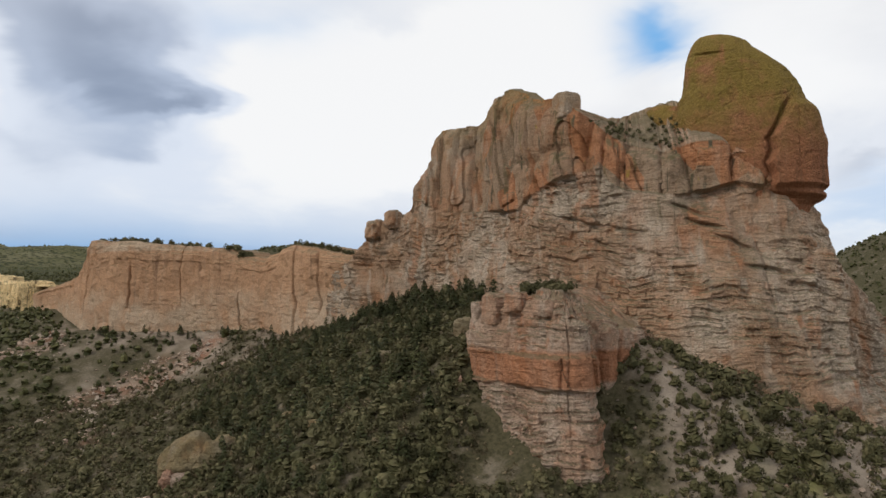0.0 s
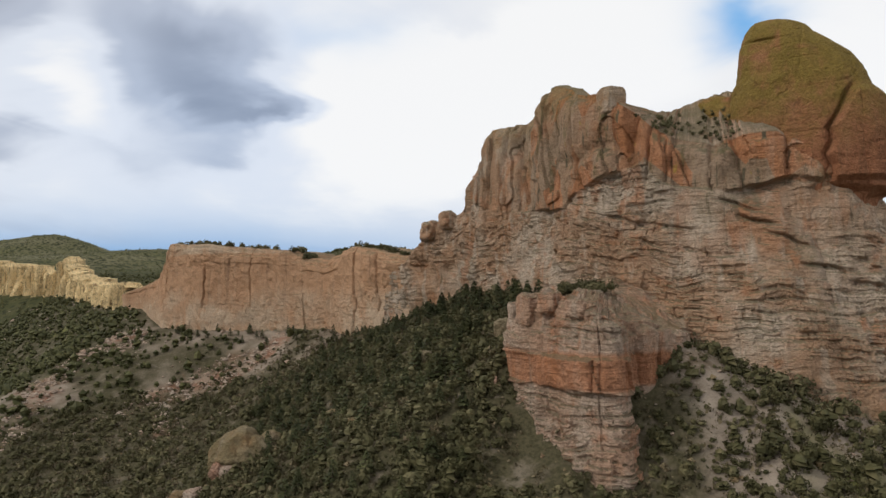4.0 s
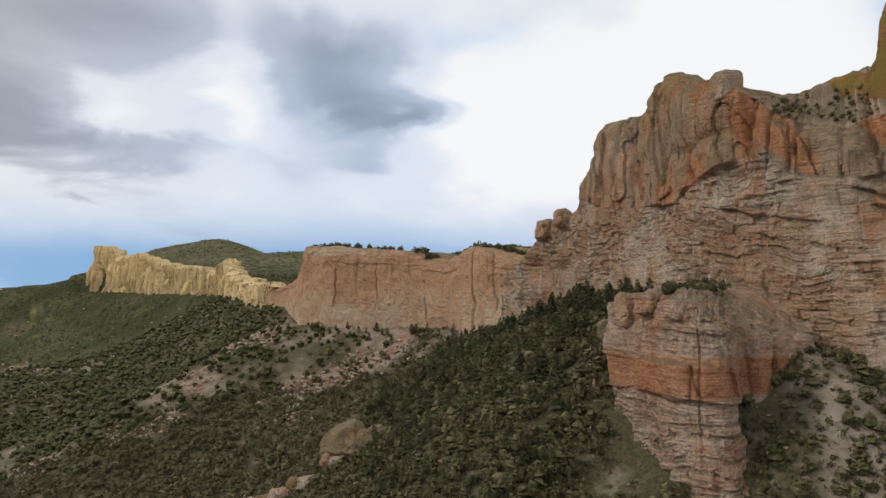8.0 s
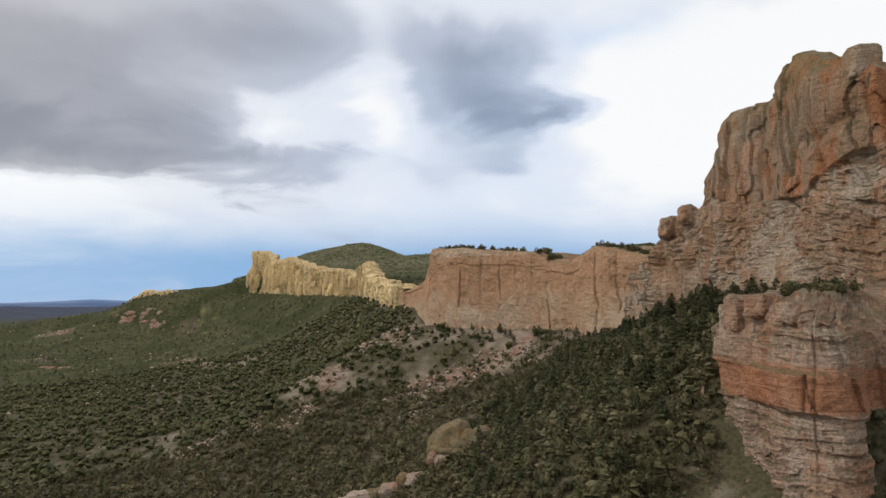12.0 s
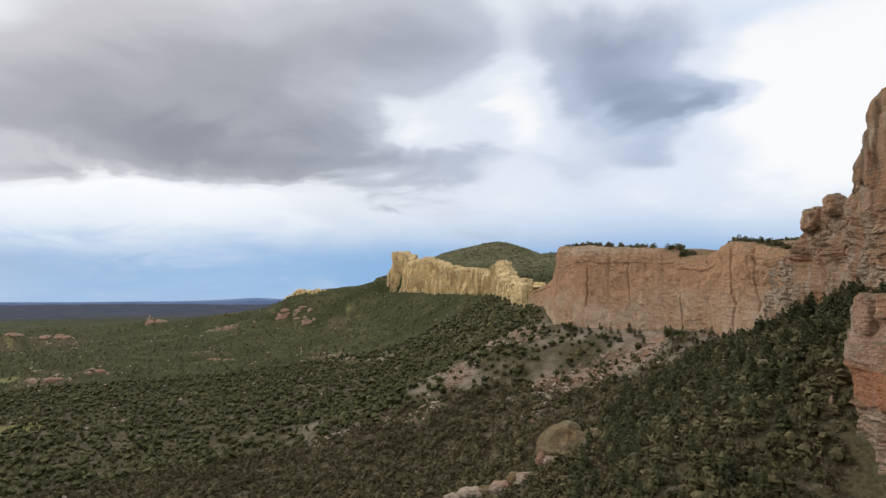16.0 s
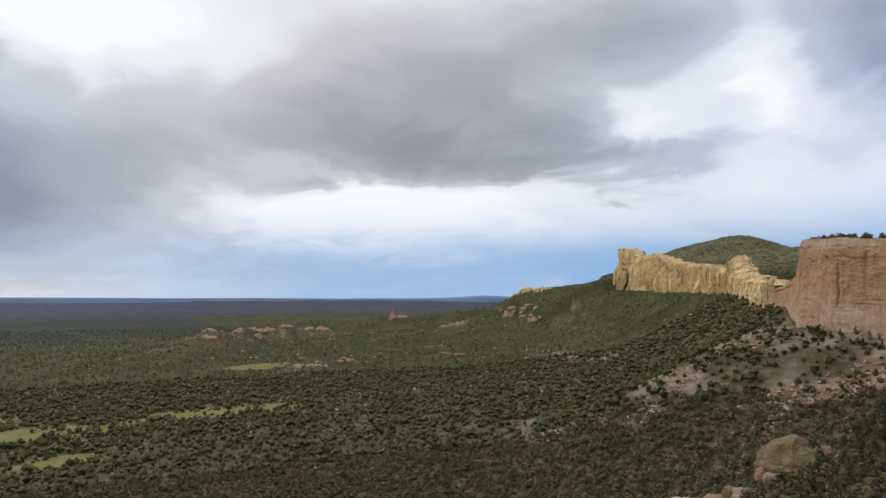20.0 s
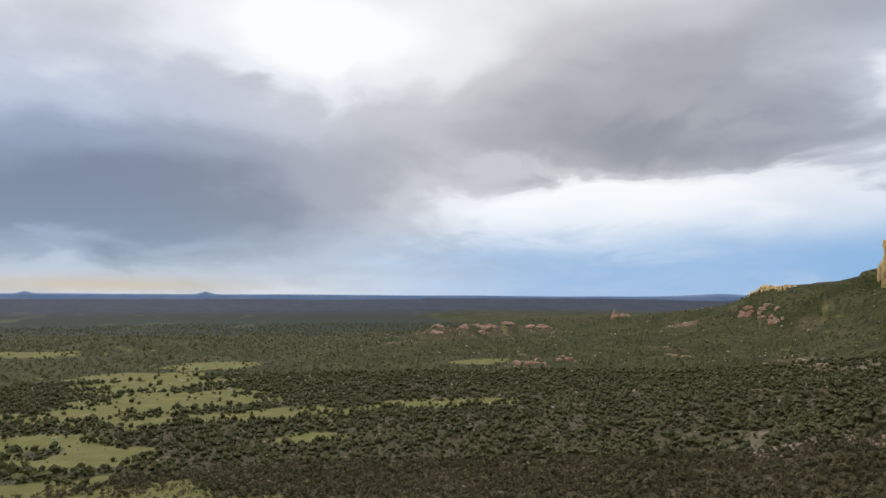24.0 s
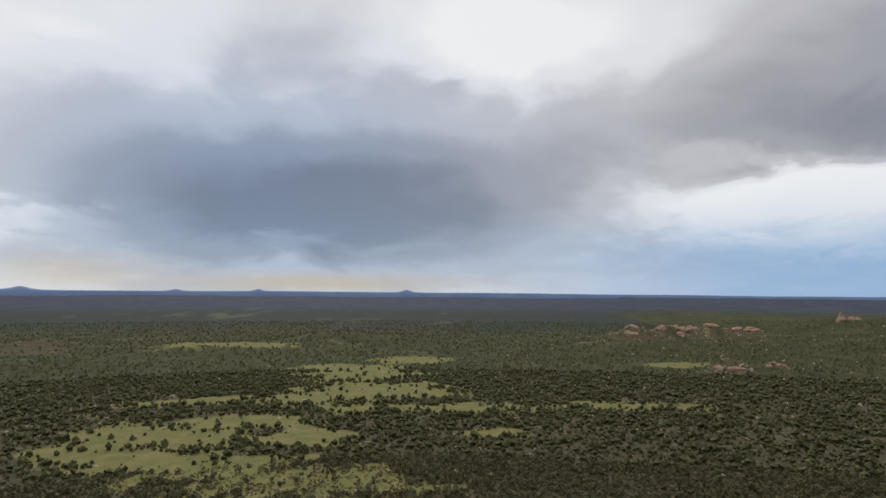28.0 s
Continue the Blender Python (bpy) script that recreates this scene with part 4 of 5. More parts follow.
def crag(name, mat, profile, seed, rough, step=0.45, turn=-28.0, press=None):
    """A standing rock mass from its outline: rows of height, west edge, east edge and half depth, worn into broad facets."""
    p = np.array(profile, float)
    z = np.arange(p[0, 0], p[-1, 0], step)
    west, east, deep = (np.interp(z, p[:, 0], p[:, k])[:, None] for k in (1, 2, 3))
    th = np.linspace(0, 2 * math.pi, int(2 * math.pi * p[:, 3].max() / step * 1.3), endpoint=False)[None, :]
    sp = lambda v: np.sign(v) * np.abs(v) ** 0.8
    x, y = (west + east) / 2 + (east - west) / 2 * sp(np.cos(th)), deep * sp(np.sin(th))
    z = z[:, None] + 0 * x
    d = rough * (3.2 * (vnoise(x / 13 + seed, y / 13, z / 17, True) - 0.5) + 1.6 * (vnoise(x / 5 + seed, y / 5, z / 8, True) - 0.5) + 1.8 * fbm(x / 8 + seed, y / 8, z / 8, 4)
                 - 0.6 * np.exp(-((vnoise(x / 7 + seed, y / 7, z / 26 + seed) - 0.5) / 0.035) ** 2) - 0.4 * np.exp(-((vnoise(x / 16, y / 16 + seed, z / 5 + seed) - 0.5) / 0.03) ** 2))
    d = d + 0.5 * fbm(x / 1.6, y / 1.6, z / 1.6 + seed, 3)
    if press:
        d = d + press(x, y, z)
    d = d * np.clip(np.minimum(deep, (east - west) / 2) / 4, 0.15, 1)
    nx, ny = np.cos(th), np.sin(th)
    x, y = x + d * nx, y + d * ny
    c, s = math.cos(radians(turn)), math.sin(radians(turn))
    pts = np.stack([x * c - y * s, x * s + y * c, z], -1)
    tip = np.repeat(pts[-1:].mean(1, keepdims=True) + np.array([0, 0, 0.3]), pts.shape[1], 1)
    return new(name, grid_mesh(name, np.concatenate([pts, tip]), mat, wrap=True, smooth=False))


def knee(x, y, z):
    """A block that bulges from the dome's lower east side behind a deep crease, undercut at its foot."""
    at = np.interp(z, (162, 168, 172, 176, 184, 190), (7.8, 6.4, 8.8, 8.0, 11.5, 15)) + 2.2 * fbm(z / 5.0, x * 0, 3.0, 3)
    on = (y < 0) * smooth01(159, 161, z) * (1 - smooth01(186, 191, z))
    out = on * (2.2 * smooth01(0.0, 1.6, x - at) - 1.8 * np.exp(-((x - at + 0.3) / 0.8) ** 2))
    out = out - 2.2 * (1 - smooth01(158.5, 160.5, z + 0.15 * x)) * smooth01(4, 9, x) + 1.6 * smooth01(15, 19, x) * (1 - smooth01(157, 160, z)) * smooth01(154, 156, z)
    return out - 1.3 * (y < 0) * np.exp(-((z - 209 + 0.1 * x) / 0.5) ** 2) * np.exp(-((x + 10) / 6) ** 2)


dome = tagged(new("rock_dome"), "rounded olive and rust-red rock dome crowning the butte", "rock")
dome.location = (119.2, 222.4, 0)
body = crag("dome_body", M_DOME, ((142, -22, 22, 16), (156, -22, 22.5, 16.5), (158, -22.5, 23.5, 17), (167, -23, 24, 18), (175, -23, 24, 18), (181, -23, 23, 18), (186, -22.6, 22, 17.5), (189, -22.4, 21, 17), (194.7, -21.6, 19, 16), (197.6, -19.9, 17.6, 15),
                                  (203, -19.1, 13.8, 13.5), (209.3, -18.5, 7.5, 11), (212.5, -17.6, 4.4, 9.5), (215.3, -17, 2.6, 8), (217.5, -15.8, -1.0, 6), (218.8, -14.5, -4.5, 4), (219.6, -12.5, -7.5, 2), (220, -11, -9.5, 0.5)), 3.3, 0.55, 0.42, -28.0, knee)
body.parent = dome
flank = crag("flank", M_DOME, ((146, -25, 2, 13), (162, -24, 0, 13), (170, -25, -3, 12.5), (176, -27, -5, 12), (185, -30, -11, 9.5), (190, -32, -15, 7), (194, -33, -19, 4), (195.5, -31, -24, 2), (196.2, -28.5, -26.5, 0.6)), 5.1, 0.5, 0.45)
flank.parent = dome
tagged(blob("cap_rock", M_CLIFF, (57.5, 230.5, 194.0), (4.0, 3.8, 5.0), 8.1, 40, 60, 0.14, 6.0, 20), "squat orange block on the butte's brow", "rock")
tagged(blob("balanced_boulder", M_CLIFF, (-9.5, 349.5, 166.3), (4.4, 4.2, 5.2), 5.2, 46, 64, 0.4, 3.4, 25, None, 0.14), "rounded boulder balanced on a rock pillar", "boulder")
tagged(blob("pillar_boulder", M_CLIFF, (-19.5, 359.5, 161.5), (5.2, 4.5, 5.8), 6.2, 46, 64, 0.42, 3.6, 60, None, 0.14), "lichen-spotted boulder on the butte's step", "boulder")

# the buttress that stands out in front of the butte
BUTTRESS = [(44, 232, 112, 130, 0), (30, 226, 107, 128, 0), (23, 214, 100, 125, 0), (18, 203, 92, 120, 0), (19, 195, 86, 118, 0), (24, 188, 82, 123, 0), (31, 179, 77, 124, 0), (37, 171, 73, 122.5, 0), (42, 165.5, 71, 121, 0),
            (46, 168, 72, 120, 0), (48, 173, 77, 121, 0), (50, 181, 86, 120, 0), (56, 187, 93, 118.5, 0), (64, 194, 98, 116, 0), (71, 200, 102, 113.5, 0), (78, 208, 104, 114, 0), (72, 220, 106, 124, 0), (58, 230, 110, 130, 0), (44, 232, 112, 130, 0)]


def waist(S, z, h, line):
    """The orange band overhangs the paler beds below it; the blocks above it step back, and the corner behind is recessed."""
    lo, hi = 100.0 + 1.6 * fbm(S / 6.0, z * 0, 3, 2), 108.5 + 1.4 * fbm(S / 5.0, z * 0, 6, 2)
    out = 1.5 * smooth01(-0.5, 0.5, z - lo) - 0.9 * smooth01(-0.4, 0.8, z - hi) - 0.9 * smooth01(113.0, 114.0, z + 3 * fbm(S / 4.0, z * 0, 9, 2)) - 0.8 * smooth01(117, 119, z + 3 * fbm(S / 3.0, z * 0, 5, 2))
    return out + 3.0 * (1 - smooth01(72, 100, z)) - 0.8 * np.exp(-((line[:, 0] - 50.5) / 1.5) ** 2) * (line[:, 1] > 172)


buttress = tagged(new("rock_buttress"), "squat orange-banded rock buttress below the butte", "rock")
wall = cliff("buttress_wall", BUTTRESS, 0.34, M_OUTCROP, 0.8, 0.85, 0.34, 13, 6.6, 2.0, 0.015, (waist,), 5.0, lambda S, z, line: 0.8 * smooth01(100, 101, z) * (1 - smooth01(108, 109, z)), 0.1, (52, 218, 128))
wall.parent = buttress
for x, y, z, a, b, c, turn in ((55, 186, 104, 3.6, 4.4, 12.0, 40), (61, 191, 106, 3.8, 4.0, 9.5, 35), (68, 197, 107, 4.2, 3.6, 8.0, 45), (25, 190, 121, 3.2, 3.6, 4.6, 25), (30, 184, 123, 3.4, 2.8, 3.0, 60), (37, 177, 121.5, 3.0, 3.4, 2.6, 30), (22, 200, 119, 3.0, 3.0, 4.0, 10)):
    block = blob("block", M_OUTCROP, (x, y, z), (a, b, c), 0.7 * x, 50, 64, 0.3, 5.0, turn, None, 0.16, 0.14)
    block.parent = buttress

# ---------------------------------------------------------------- outcrops and boulders on the slopes
def on_land(x, y, up=0.0):
    return (x, y, float(land(np.array([float(x)]), np.array([float(y)]))[0]) + up)


def crag_shape(x, y, z):
    """A leaning wedge: one long slanting slab face, steep behind."""
    up = np.clip(z + 0.2, 0, 1.2) / 1.2
    return x * (1 - 0.72 * up) + 0.75 * up, y * (1 - 0.6 * up), z


NEAR_ROCKS = [  # x, y, half sizes, turn, material, label
    (-87, 216, 5, 4, 4, 0, M_RUBBLE, "pale lichen-covered boulder among junipers"), (-103, 203, 5, 4, 3.5, 40, M_RUBBLE, "pale lichen-covered boulder among junipers"),
    (-109, 199, 3.4, 3, 3, 15, M_RUBBLE, "pale lichen-covered boulder among junipers"), (-116, 206, 4, 3, 2.6, 60, M_RUBBLE, "pale lichen-covered boulder among junipers"),
    (-96, 193, 3, 2.6, 2.4, 20, M_RUBBLE, "pale lichen-covered boulder among junipers"), (-124, 196, 3, 2.4, 2.2, 75, M_RUBBLE, "pale lichen-covered boulder among junipers"),
    (-14, 248, 1.2, 1.1, 2.6, 0, M_BOULDER, "small white rock spike among pines"), (-8, 229, 3.2, 2.6, 2.8, 25, M_BOULDER, "grey boulder among pines"), (-42, 231, 3.4, 2.6, 2.0, 50, M_BOULDER, "mossy slab among pines"),
    (14, 195, 1.1, 1.1, 3.6, 0, M_REDROCK, "slim pink rock pillar beside the buttress"), (43, 150, 1.6, 1.5, 3.4, 0, M_REDROCK, "stubby rust-red rock pillar in the scree"), (18, 222, 3.0, 2.6, 4.2, 0, M_BOULDER, "upright boulder behind the buttress"),
    (6, 262, 3.0, 2.6, 4.0, 15, M_BOULDER, "upright boulder at the butte's foot"), (-30, 205, 2.2, 2.0, 1.6, 15, M_BOULDER, "grey boulder among pines"), (90, 160, 1.6, 1.3, 1.0, 15, M_BOULDER, "loose grey boulder on the scree"),
    (70, 160, 1.3, 1.2, 1.0, 50, M_BOULDER, "loose grey boulder on the scree"), (112, 168, 1.8, 1.4, 1.2, 0, M_BOULDER, "loose grey boulder on the scree"),
]
for i, (x, y, a, b, c, turn, mat, label) in enumerate(NEAR_ROCKS):
    tagged(blob("boulder", mat, on_land(x, y, 0.15 * c), (a, b, c), 1.3 * i, 44, 60, 0.34, 3.6, turn, crag_shape if i % 3 == 0 else None, 0.14, 0.1), label, "boulder", "boulders on the slope")

def rock_pile(label, place, pieces, seed):
    """Angular blocks that belong to one outcrop: offsets, half sizes, turn, squareness and material of each."""
    x, y = place
    root = tagged(new("rock_outcrop"), label, "rock", "outcrops on the slope")
    ground = land(np.array([x] + [x + p[0] for p in pieces]), np.array([y] + [y + p[1] for p in pieces]))
    root.location = (x, y, float(ground[0]))
    for k, (dx, dy, a, b, c, turn, power, mat) in enumerate(pieces):
        piece = blob("block", mat, (dx, dy, float(ground[k + 1] - ground[0]) + 0.1 * c), (a, b, c), seed + 1.7 * k, 60, 80, 0.42, power, turn, None, 0.2, 0.06)
        piece.parent = root


rock_pile("pointed mossy crag with a rust-red face", (-68.5, 212), ((0, 0, 9.5, 8.0, 9.0, 20, 1.6, M_BOULDER), (-3.5, -4.5, 5.0, 4.0, 6.0, 50, 1.8, M_REDROCK), (4.5, -2.0, 5.5, 4.5, 6.0, 10, 1.7, M_BOULDER), (8.0, 3.0, 5.0, 4.0, 5.5, 70, 2.0, M_BOULDER), (-7.5, 0.0, 3.6, 3.0, 4.0, 35, 2.4, M_BOULDER), (-1.0, -8.0, 3.0, 2.4, 3.0, 0, 3.0, M_RUBBLE)), 2.3)
rock_pile("stepped pale lichened slabs beside the crag", (-92, 207), ((0, 0, 4.5, 3.4, 3.6, 30, 4.0, M_RUBBLE), (-6.0, -2.0, 3.4, 3.0, 3.0, 60, 4.0, M_BOULDER), (5.0, 2.0, 4.0, 3.0, 4.0, 10, 3.4, M_BOULDER), (-11.0, -4.0, 2.8, 2.4, 3.2, 20, 4.4, M_RUBBLE), (9.5, -1.0, 3.0, 2.6, 3.0, 80, 3.0, M_RUBBLE)), 5.9)

FAR_ROCKS = [  # x, y, half sizes, turn, material, label
    (-1318, 1022, 34, 14, 22, 20, M_YELLOW_LIT, "pale crag on the ridge's end"), (-1270, 1028, 26, 12, 16, 10, M_YELLOW_LIT, "pale crag on the ridge's end"), (-1360, 1012, 22, 12, 14, 40, M_YELLOW_LIT, "pale crag on the ridge's end"),
    (-1862, 886, 42, 26, 22, 10, M_REDROCK, "small brick-red knoll with a pale cap"), (-1862, 886, 9, 8, 31, 0, M_REDROCK, "pale spike on the red knoll"),
    (-1216, 949, 30, 16, 14, 30, M_REDROCK, "reddish ledge on the hillside"), (-1270, 935, 34, 14, 16, 60, M_REDROCK, "reddish ledge on the hillside"), (-1170, 930, 24, 12, 10, 10, M_REDROCK, "reddish ledge on the hillside"),
    (-952, 325, 26, 16, 9, 10, M_REDROCK, "orange rock mound in the scrub"), (-995, 404, 22, 14, 9, 30, M_REDROCK, "orange rock mound in the scrub"), (-1014, 625, 22, 10, 6, 30, M_REDROCK, "orange rock ledge on the lower slope"),
    (-666, 592, 12, 8, 6, 30, M_BOULDER, "grey rock ledge on the hillside"), (-640, 610, 10, 7, 5, 60, M_BOULDER, "grey rock ledge on the hillside"), (-610, 585, 9, 7, 5, 0, M_BOULDER, "grey rock ledge on the hillside"),
    (-295, 288, 4, 3, 3, 30, M_RUBBLE, "pale rock pile in the scrub"), (-301, 292, 3.6, 3, 2.6, 30, M_RUBBLE, "pale rock pile in the scrub"), (-258, 304, 3.6, 3, 3.2, 10, M_RUBBLE, "pale rock pile in the scrub"), (-288, 296, 3, 2.4, 2.2, 70, M_RUBBLE, "pale rock pile in the scrub"),
    (-1618, 298, 44, 36, 16, 0, M_REDROCK, "low rocky hill on the plain"), (-1700, 380, 40, 34, 18, 30, M_REDROCK, "low rocky hill on the plain"), (-1770, 441, 44, 34, 18, 60, M_REDROCK, "low rocky hill on the plain"), (-1752, 596, 46, 34, 16, 10, M_REDROCK, "low rocky hill on the plain"),
    (-1800, 520, 40, 32, 18, 80, M_REDROCK, "low rocky hill on the plain"), (-1640, -425, 26, 20, 10, 0, M_REDROCK, "small red rise on the plain"),
]
for i, (x, y, a, b, c, turn, mat, label) in enumerate(FAR_ROCKS):
    pile = tagged(new("rock_outcrop"), label, "rock", "outcrops on the slope")
    spots = [(random.uniform(-1.0, 1.0) * a, random.uniform(-1.0, 1.0) * b) for k in range(7)]
    ground = land(np.array([x] + [x + dx for dx, dy in spots]), np.array([y] + [y + dy for dx, dy in spots]))
    pile.location = (x, y, float(ground[0]) - 0.2 * c)
    for k, (dx, dy) in enumerate(spots):
        f = random.uniform(0.2, 0.46)
        piece = blob("rock", mat, (dx, dy, float(ground[k + 1] - ground[0])), (f * a, f * b, random.uniform(0.3, 0.7) * c), 2.1 * i + 5 + k, 22, 32, 0.5, 2.0, turn + 30 * k, None, 0.3)
        piece.parent = pile


def ridge_line(name, r, a0, a1, base, peaks, mat, label):
    """A far-off line of hills, built as a low ridge with a front and a back."""
    az = np.radians(np.linspace(a0, a1, 500))
    deg = np.degrees(az)
    top = 3 + 8 * (fbm(deg / 6.0, deg * 0, 2.0, 4) + 0.2)
    for a, w, h in peaks:
        top = top + h * np.exp(-np.abs((deg - a) / w) ** 1.5)
    rows = []
    for k, (dr, dz) in enumerate(((0, -40), (25, 0.0), (60, 0.6), (100, 1.0), (160, 0.5), (220, -0.5))):
        z = base + (top * dz if dz > -10 else dz + 0 * az)
        rows.append(np.stack([40 - np.sin(az) * (r + dr * 0.6), 15 + np.cos(az) * (r + dr * 0.6), z], -1))
    return tagged(new(name, grid_mesh(name, np.array(rows), mat)), label, "hills", kind="structure")


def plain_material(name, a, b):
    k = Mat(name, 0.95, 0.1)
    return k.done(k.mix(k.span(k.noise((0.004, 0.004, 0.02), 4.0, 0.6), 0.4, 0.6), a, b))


# the blue of the air before these hills is put into their base colour
M_FARHILL = plain_material("hazy_far_hills", (0.15, 0.22, 0.37), (0.18, 0.25, 0.40))
ridge_line("backdrop_hills", 4760, 40, 150, 98, ((57.5, 3.0, 22), (101.0, 0.45, 20), (113.8, 0.4, 14), (120.4, 0.5, 14), (131.2, 0.7, 22), (112, 9.0, 7), (135, 6, 10), (95, 5, 4)), M_FARHILL, "haze-blue line of far hills along the horizon")

# ---------------------------------------------------------------- plants
def leaf_cloud(rng, n, size, leaf, squash=0.8, hollow=0.45):
    """Many small tufts round an uneven crown: triangles with their middles spread through its outer shell."""
    lobes = rng.normal(0, 0.42, (7, 3)) * size
    lobes[:, 2] *= squash
    pick = lobes[rng.integers(0, 7, n)]
    way = rng.normal(0, 1, (n, 3))
    way /= np.linalg.norm(way, axis=1)[:, None]
    mid = pick + way * (size * 0.55 * rng.uniform(hollow, 1, n) ** 0.5)[:, None] * np.array([1, 1, squash])
    a = rng.normal(0, 1, (n, 3))
    a /= np.linalg.norm(a, axis=1)[:, None]
    b = np.cross(a, way)
    b /= np.linalg.norm(b, axis=1)[:, None] + 1e-9
    s = leaf * rng.uniform(0.6, 1.4, (n, 1))
    tri = np.stack([mid + a * s, mid - a * s * 0.6 + b * s * 0.8, mid - a * s * 0.5 - b * s * 0.8], 1)
    return tri.reshape(-1, 3)


def clump(rng, sides, rings, wide=1.0, high=1.0, ragged=0.2):
    """One dense tuft of foliage: a lumpy cap of small faces, open below."""
    rows = []
    for lat, far in rings:
        a = np.arange(sides) * 2 * math.pi / sides + rng.uniform(0, 6)
        r = far * math.cos(lat) * (1 + ragged * rng.normal(0, 1, sides))
        rows.append(np.stack([wide * r * np.cos(a), wide * r * np.sin(a), high * (far * math.sin(lat) + ragged * 0.7 * rng.normal(0, 1, sides))], 1))
    top = np.array([0.15 * rng.normal(), 0.15 * rng.normal(), high * (1 + 0.5 * ragged * rng.normal())])
    tris = []
    for k in range(sides):
        j = (k + 1) % sides
        tris += [rows[0][k], rows[0][j], top]
        for lo, up in zip(rows[1:], rows):
            tris += [lo[k], lo[j], up[j], lo[k], up[j], up[k]]
    return np.array(tris)


FULL = ((0.95, 0.97), (0.35, 1.05), (-0.25, 1.05), (-0.8, 0.85))
PLAIN = ((0.4, 1.05), (-0.55, 0.95))


def bush_tris(rng, clumps, leaves, leaf, rings=FULL, sides=5):
    """A juniper or oak bush: a few clumps grown into each other, with loose sprays of leaves that break its outline."""
    out = []
    for k in range(clumps):
        a = rng.uniform(0, 2 * math.pi)
        f = 0.0 if clumps == 1 else rng.uniform(0.3, 0.55)
        w = (rng.uniform(0.8, 1.0) if clumps == 1 else rng.uniform(0.5, 0.72)) * (0.72 if leaves > 10 else 1.0)
        out.append(clump(rng, sides, rings, w, w * rng.uniform(0.95, 1.25), 0.17) + np.array([f * math.cos(a), f * math.sin(a), 0.5 + (0 if clumps == 1 else rng.uniform(-0.15, 0.3))]))
    if leaves:
        spray = leaf_cloud(rng, leaves, 0.95, leaf, 0.8, 0.7)
        spray[:, 2] += 0.6
        out.append(spray)
    return np.concatenate(out)


def shrub_tris(rng, n, leaf):
    t = leaf_cloud(rng, n, 1.0, leaf)
    t[:, 2] += 0.55
    return t


def cone_tris(rng, n, leaf):
    """A pine's crown: whorls that narrow to a ragged top."""
    h = rng.uniform(0.0, 1.0, n) ** 0.8
    r = (1 - h) ** 0.8 * (0.36 + 0.1 * np.sin(h * 34)) * rng.uniform(0.35, 1.0, n) ** 0.5 + 0.02
    a = rng.uniform(0, 2 * math.pi, n)
    mid = np.stack([r * np.cos(a), r * np.sin(a), 0.16 + 0.84 * h - 0.18 * r], 1)
    outw = np.stack([np.cos(a), np.sin(a), -0.25 + 0 * a], 1)
    side = np.stack([-np.sin(a), np.cos(a), 0 * a], 1)
    s = leaf * rng.uniform(0.6, 1.4, (n, 1)) * (1.15 - 0.6 * h)[:, None]
    up = np.array([0, 0, 1.0])
    tri = np.stack([mid + outw * s, mid - outw * s * 0.3 + side * s * 0.7 + up * s * 0.3 * rng.normal(0, 1, (n, 1)), mid - outw * s * 0.3 - side * s * 0.7], 1)
    return tri.reshape(-1, 3)


def tri_mesh(name, verts, mat):
    return raw_mesh(name, verts, np.arange(len(verts)).reshape(-1, 3), mat, False)


def scatter(name, label, category, places, sizes, protos, mat, rng, tall=None):
    """One object of many plants: each a turned, scaled copy of one of the patterns, written out as faces."""
    pick = rng.integers(0, len(protos), len(places))
    out = []
    for k, proto in enumerate(protos):
        at = np.where(pick == k)[0]
        if not len(at):
            continue
        a = rng.uniform(0, 2 * math.pi, len(at))
        c, s = np.cos(a)[:, None], np.sin(a)[:, None]
        sx = sizes[at][:, None]
        sz = (sizes[at] * (tall[at] if tall is not None else rng.uniform(0.85, 1.35, len(at))))[:, None]
        x = (proto[None, :, 0] * c - proto[None, :, 1] * s) * sx + places[at, 0][:, None]
        y = (proto[None, :, 0] * s + proto[None, :, 1] * c) * sx + places[at, 1][:, None]
        z = proto[None, :, 2] * sz + places[at, 2][:, None]
        out.append(np.stack([x, y, z], -1).reshape(-1, 3))
    ob = new(name, tri_mesh(name, np.concatenate(out), mat))
    return tagged(ob, label, category, kind="stuff")


def sow(rng, count, r0, r1, a0=-43.0, a1=136.0, evenly=2.0):
    """Places spread over a sector of the land as seen from above the slope."""
    a = np.radians(rng.uniform(a0, a1, count))
    u = rng.uniform(0, 1, count)
    r = (r0 ** evenly + u * (r1 ** evenly - r0 ** evenly)) ** (1 / evenly)
    x, y = 40 - np.sin(a) * r, 15 + np.cos(a) * r
    return x, y


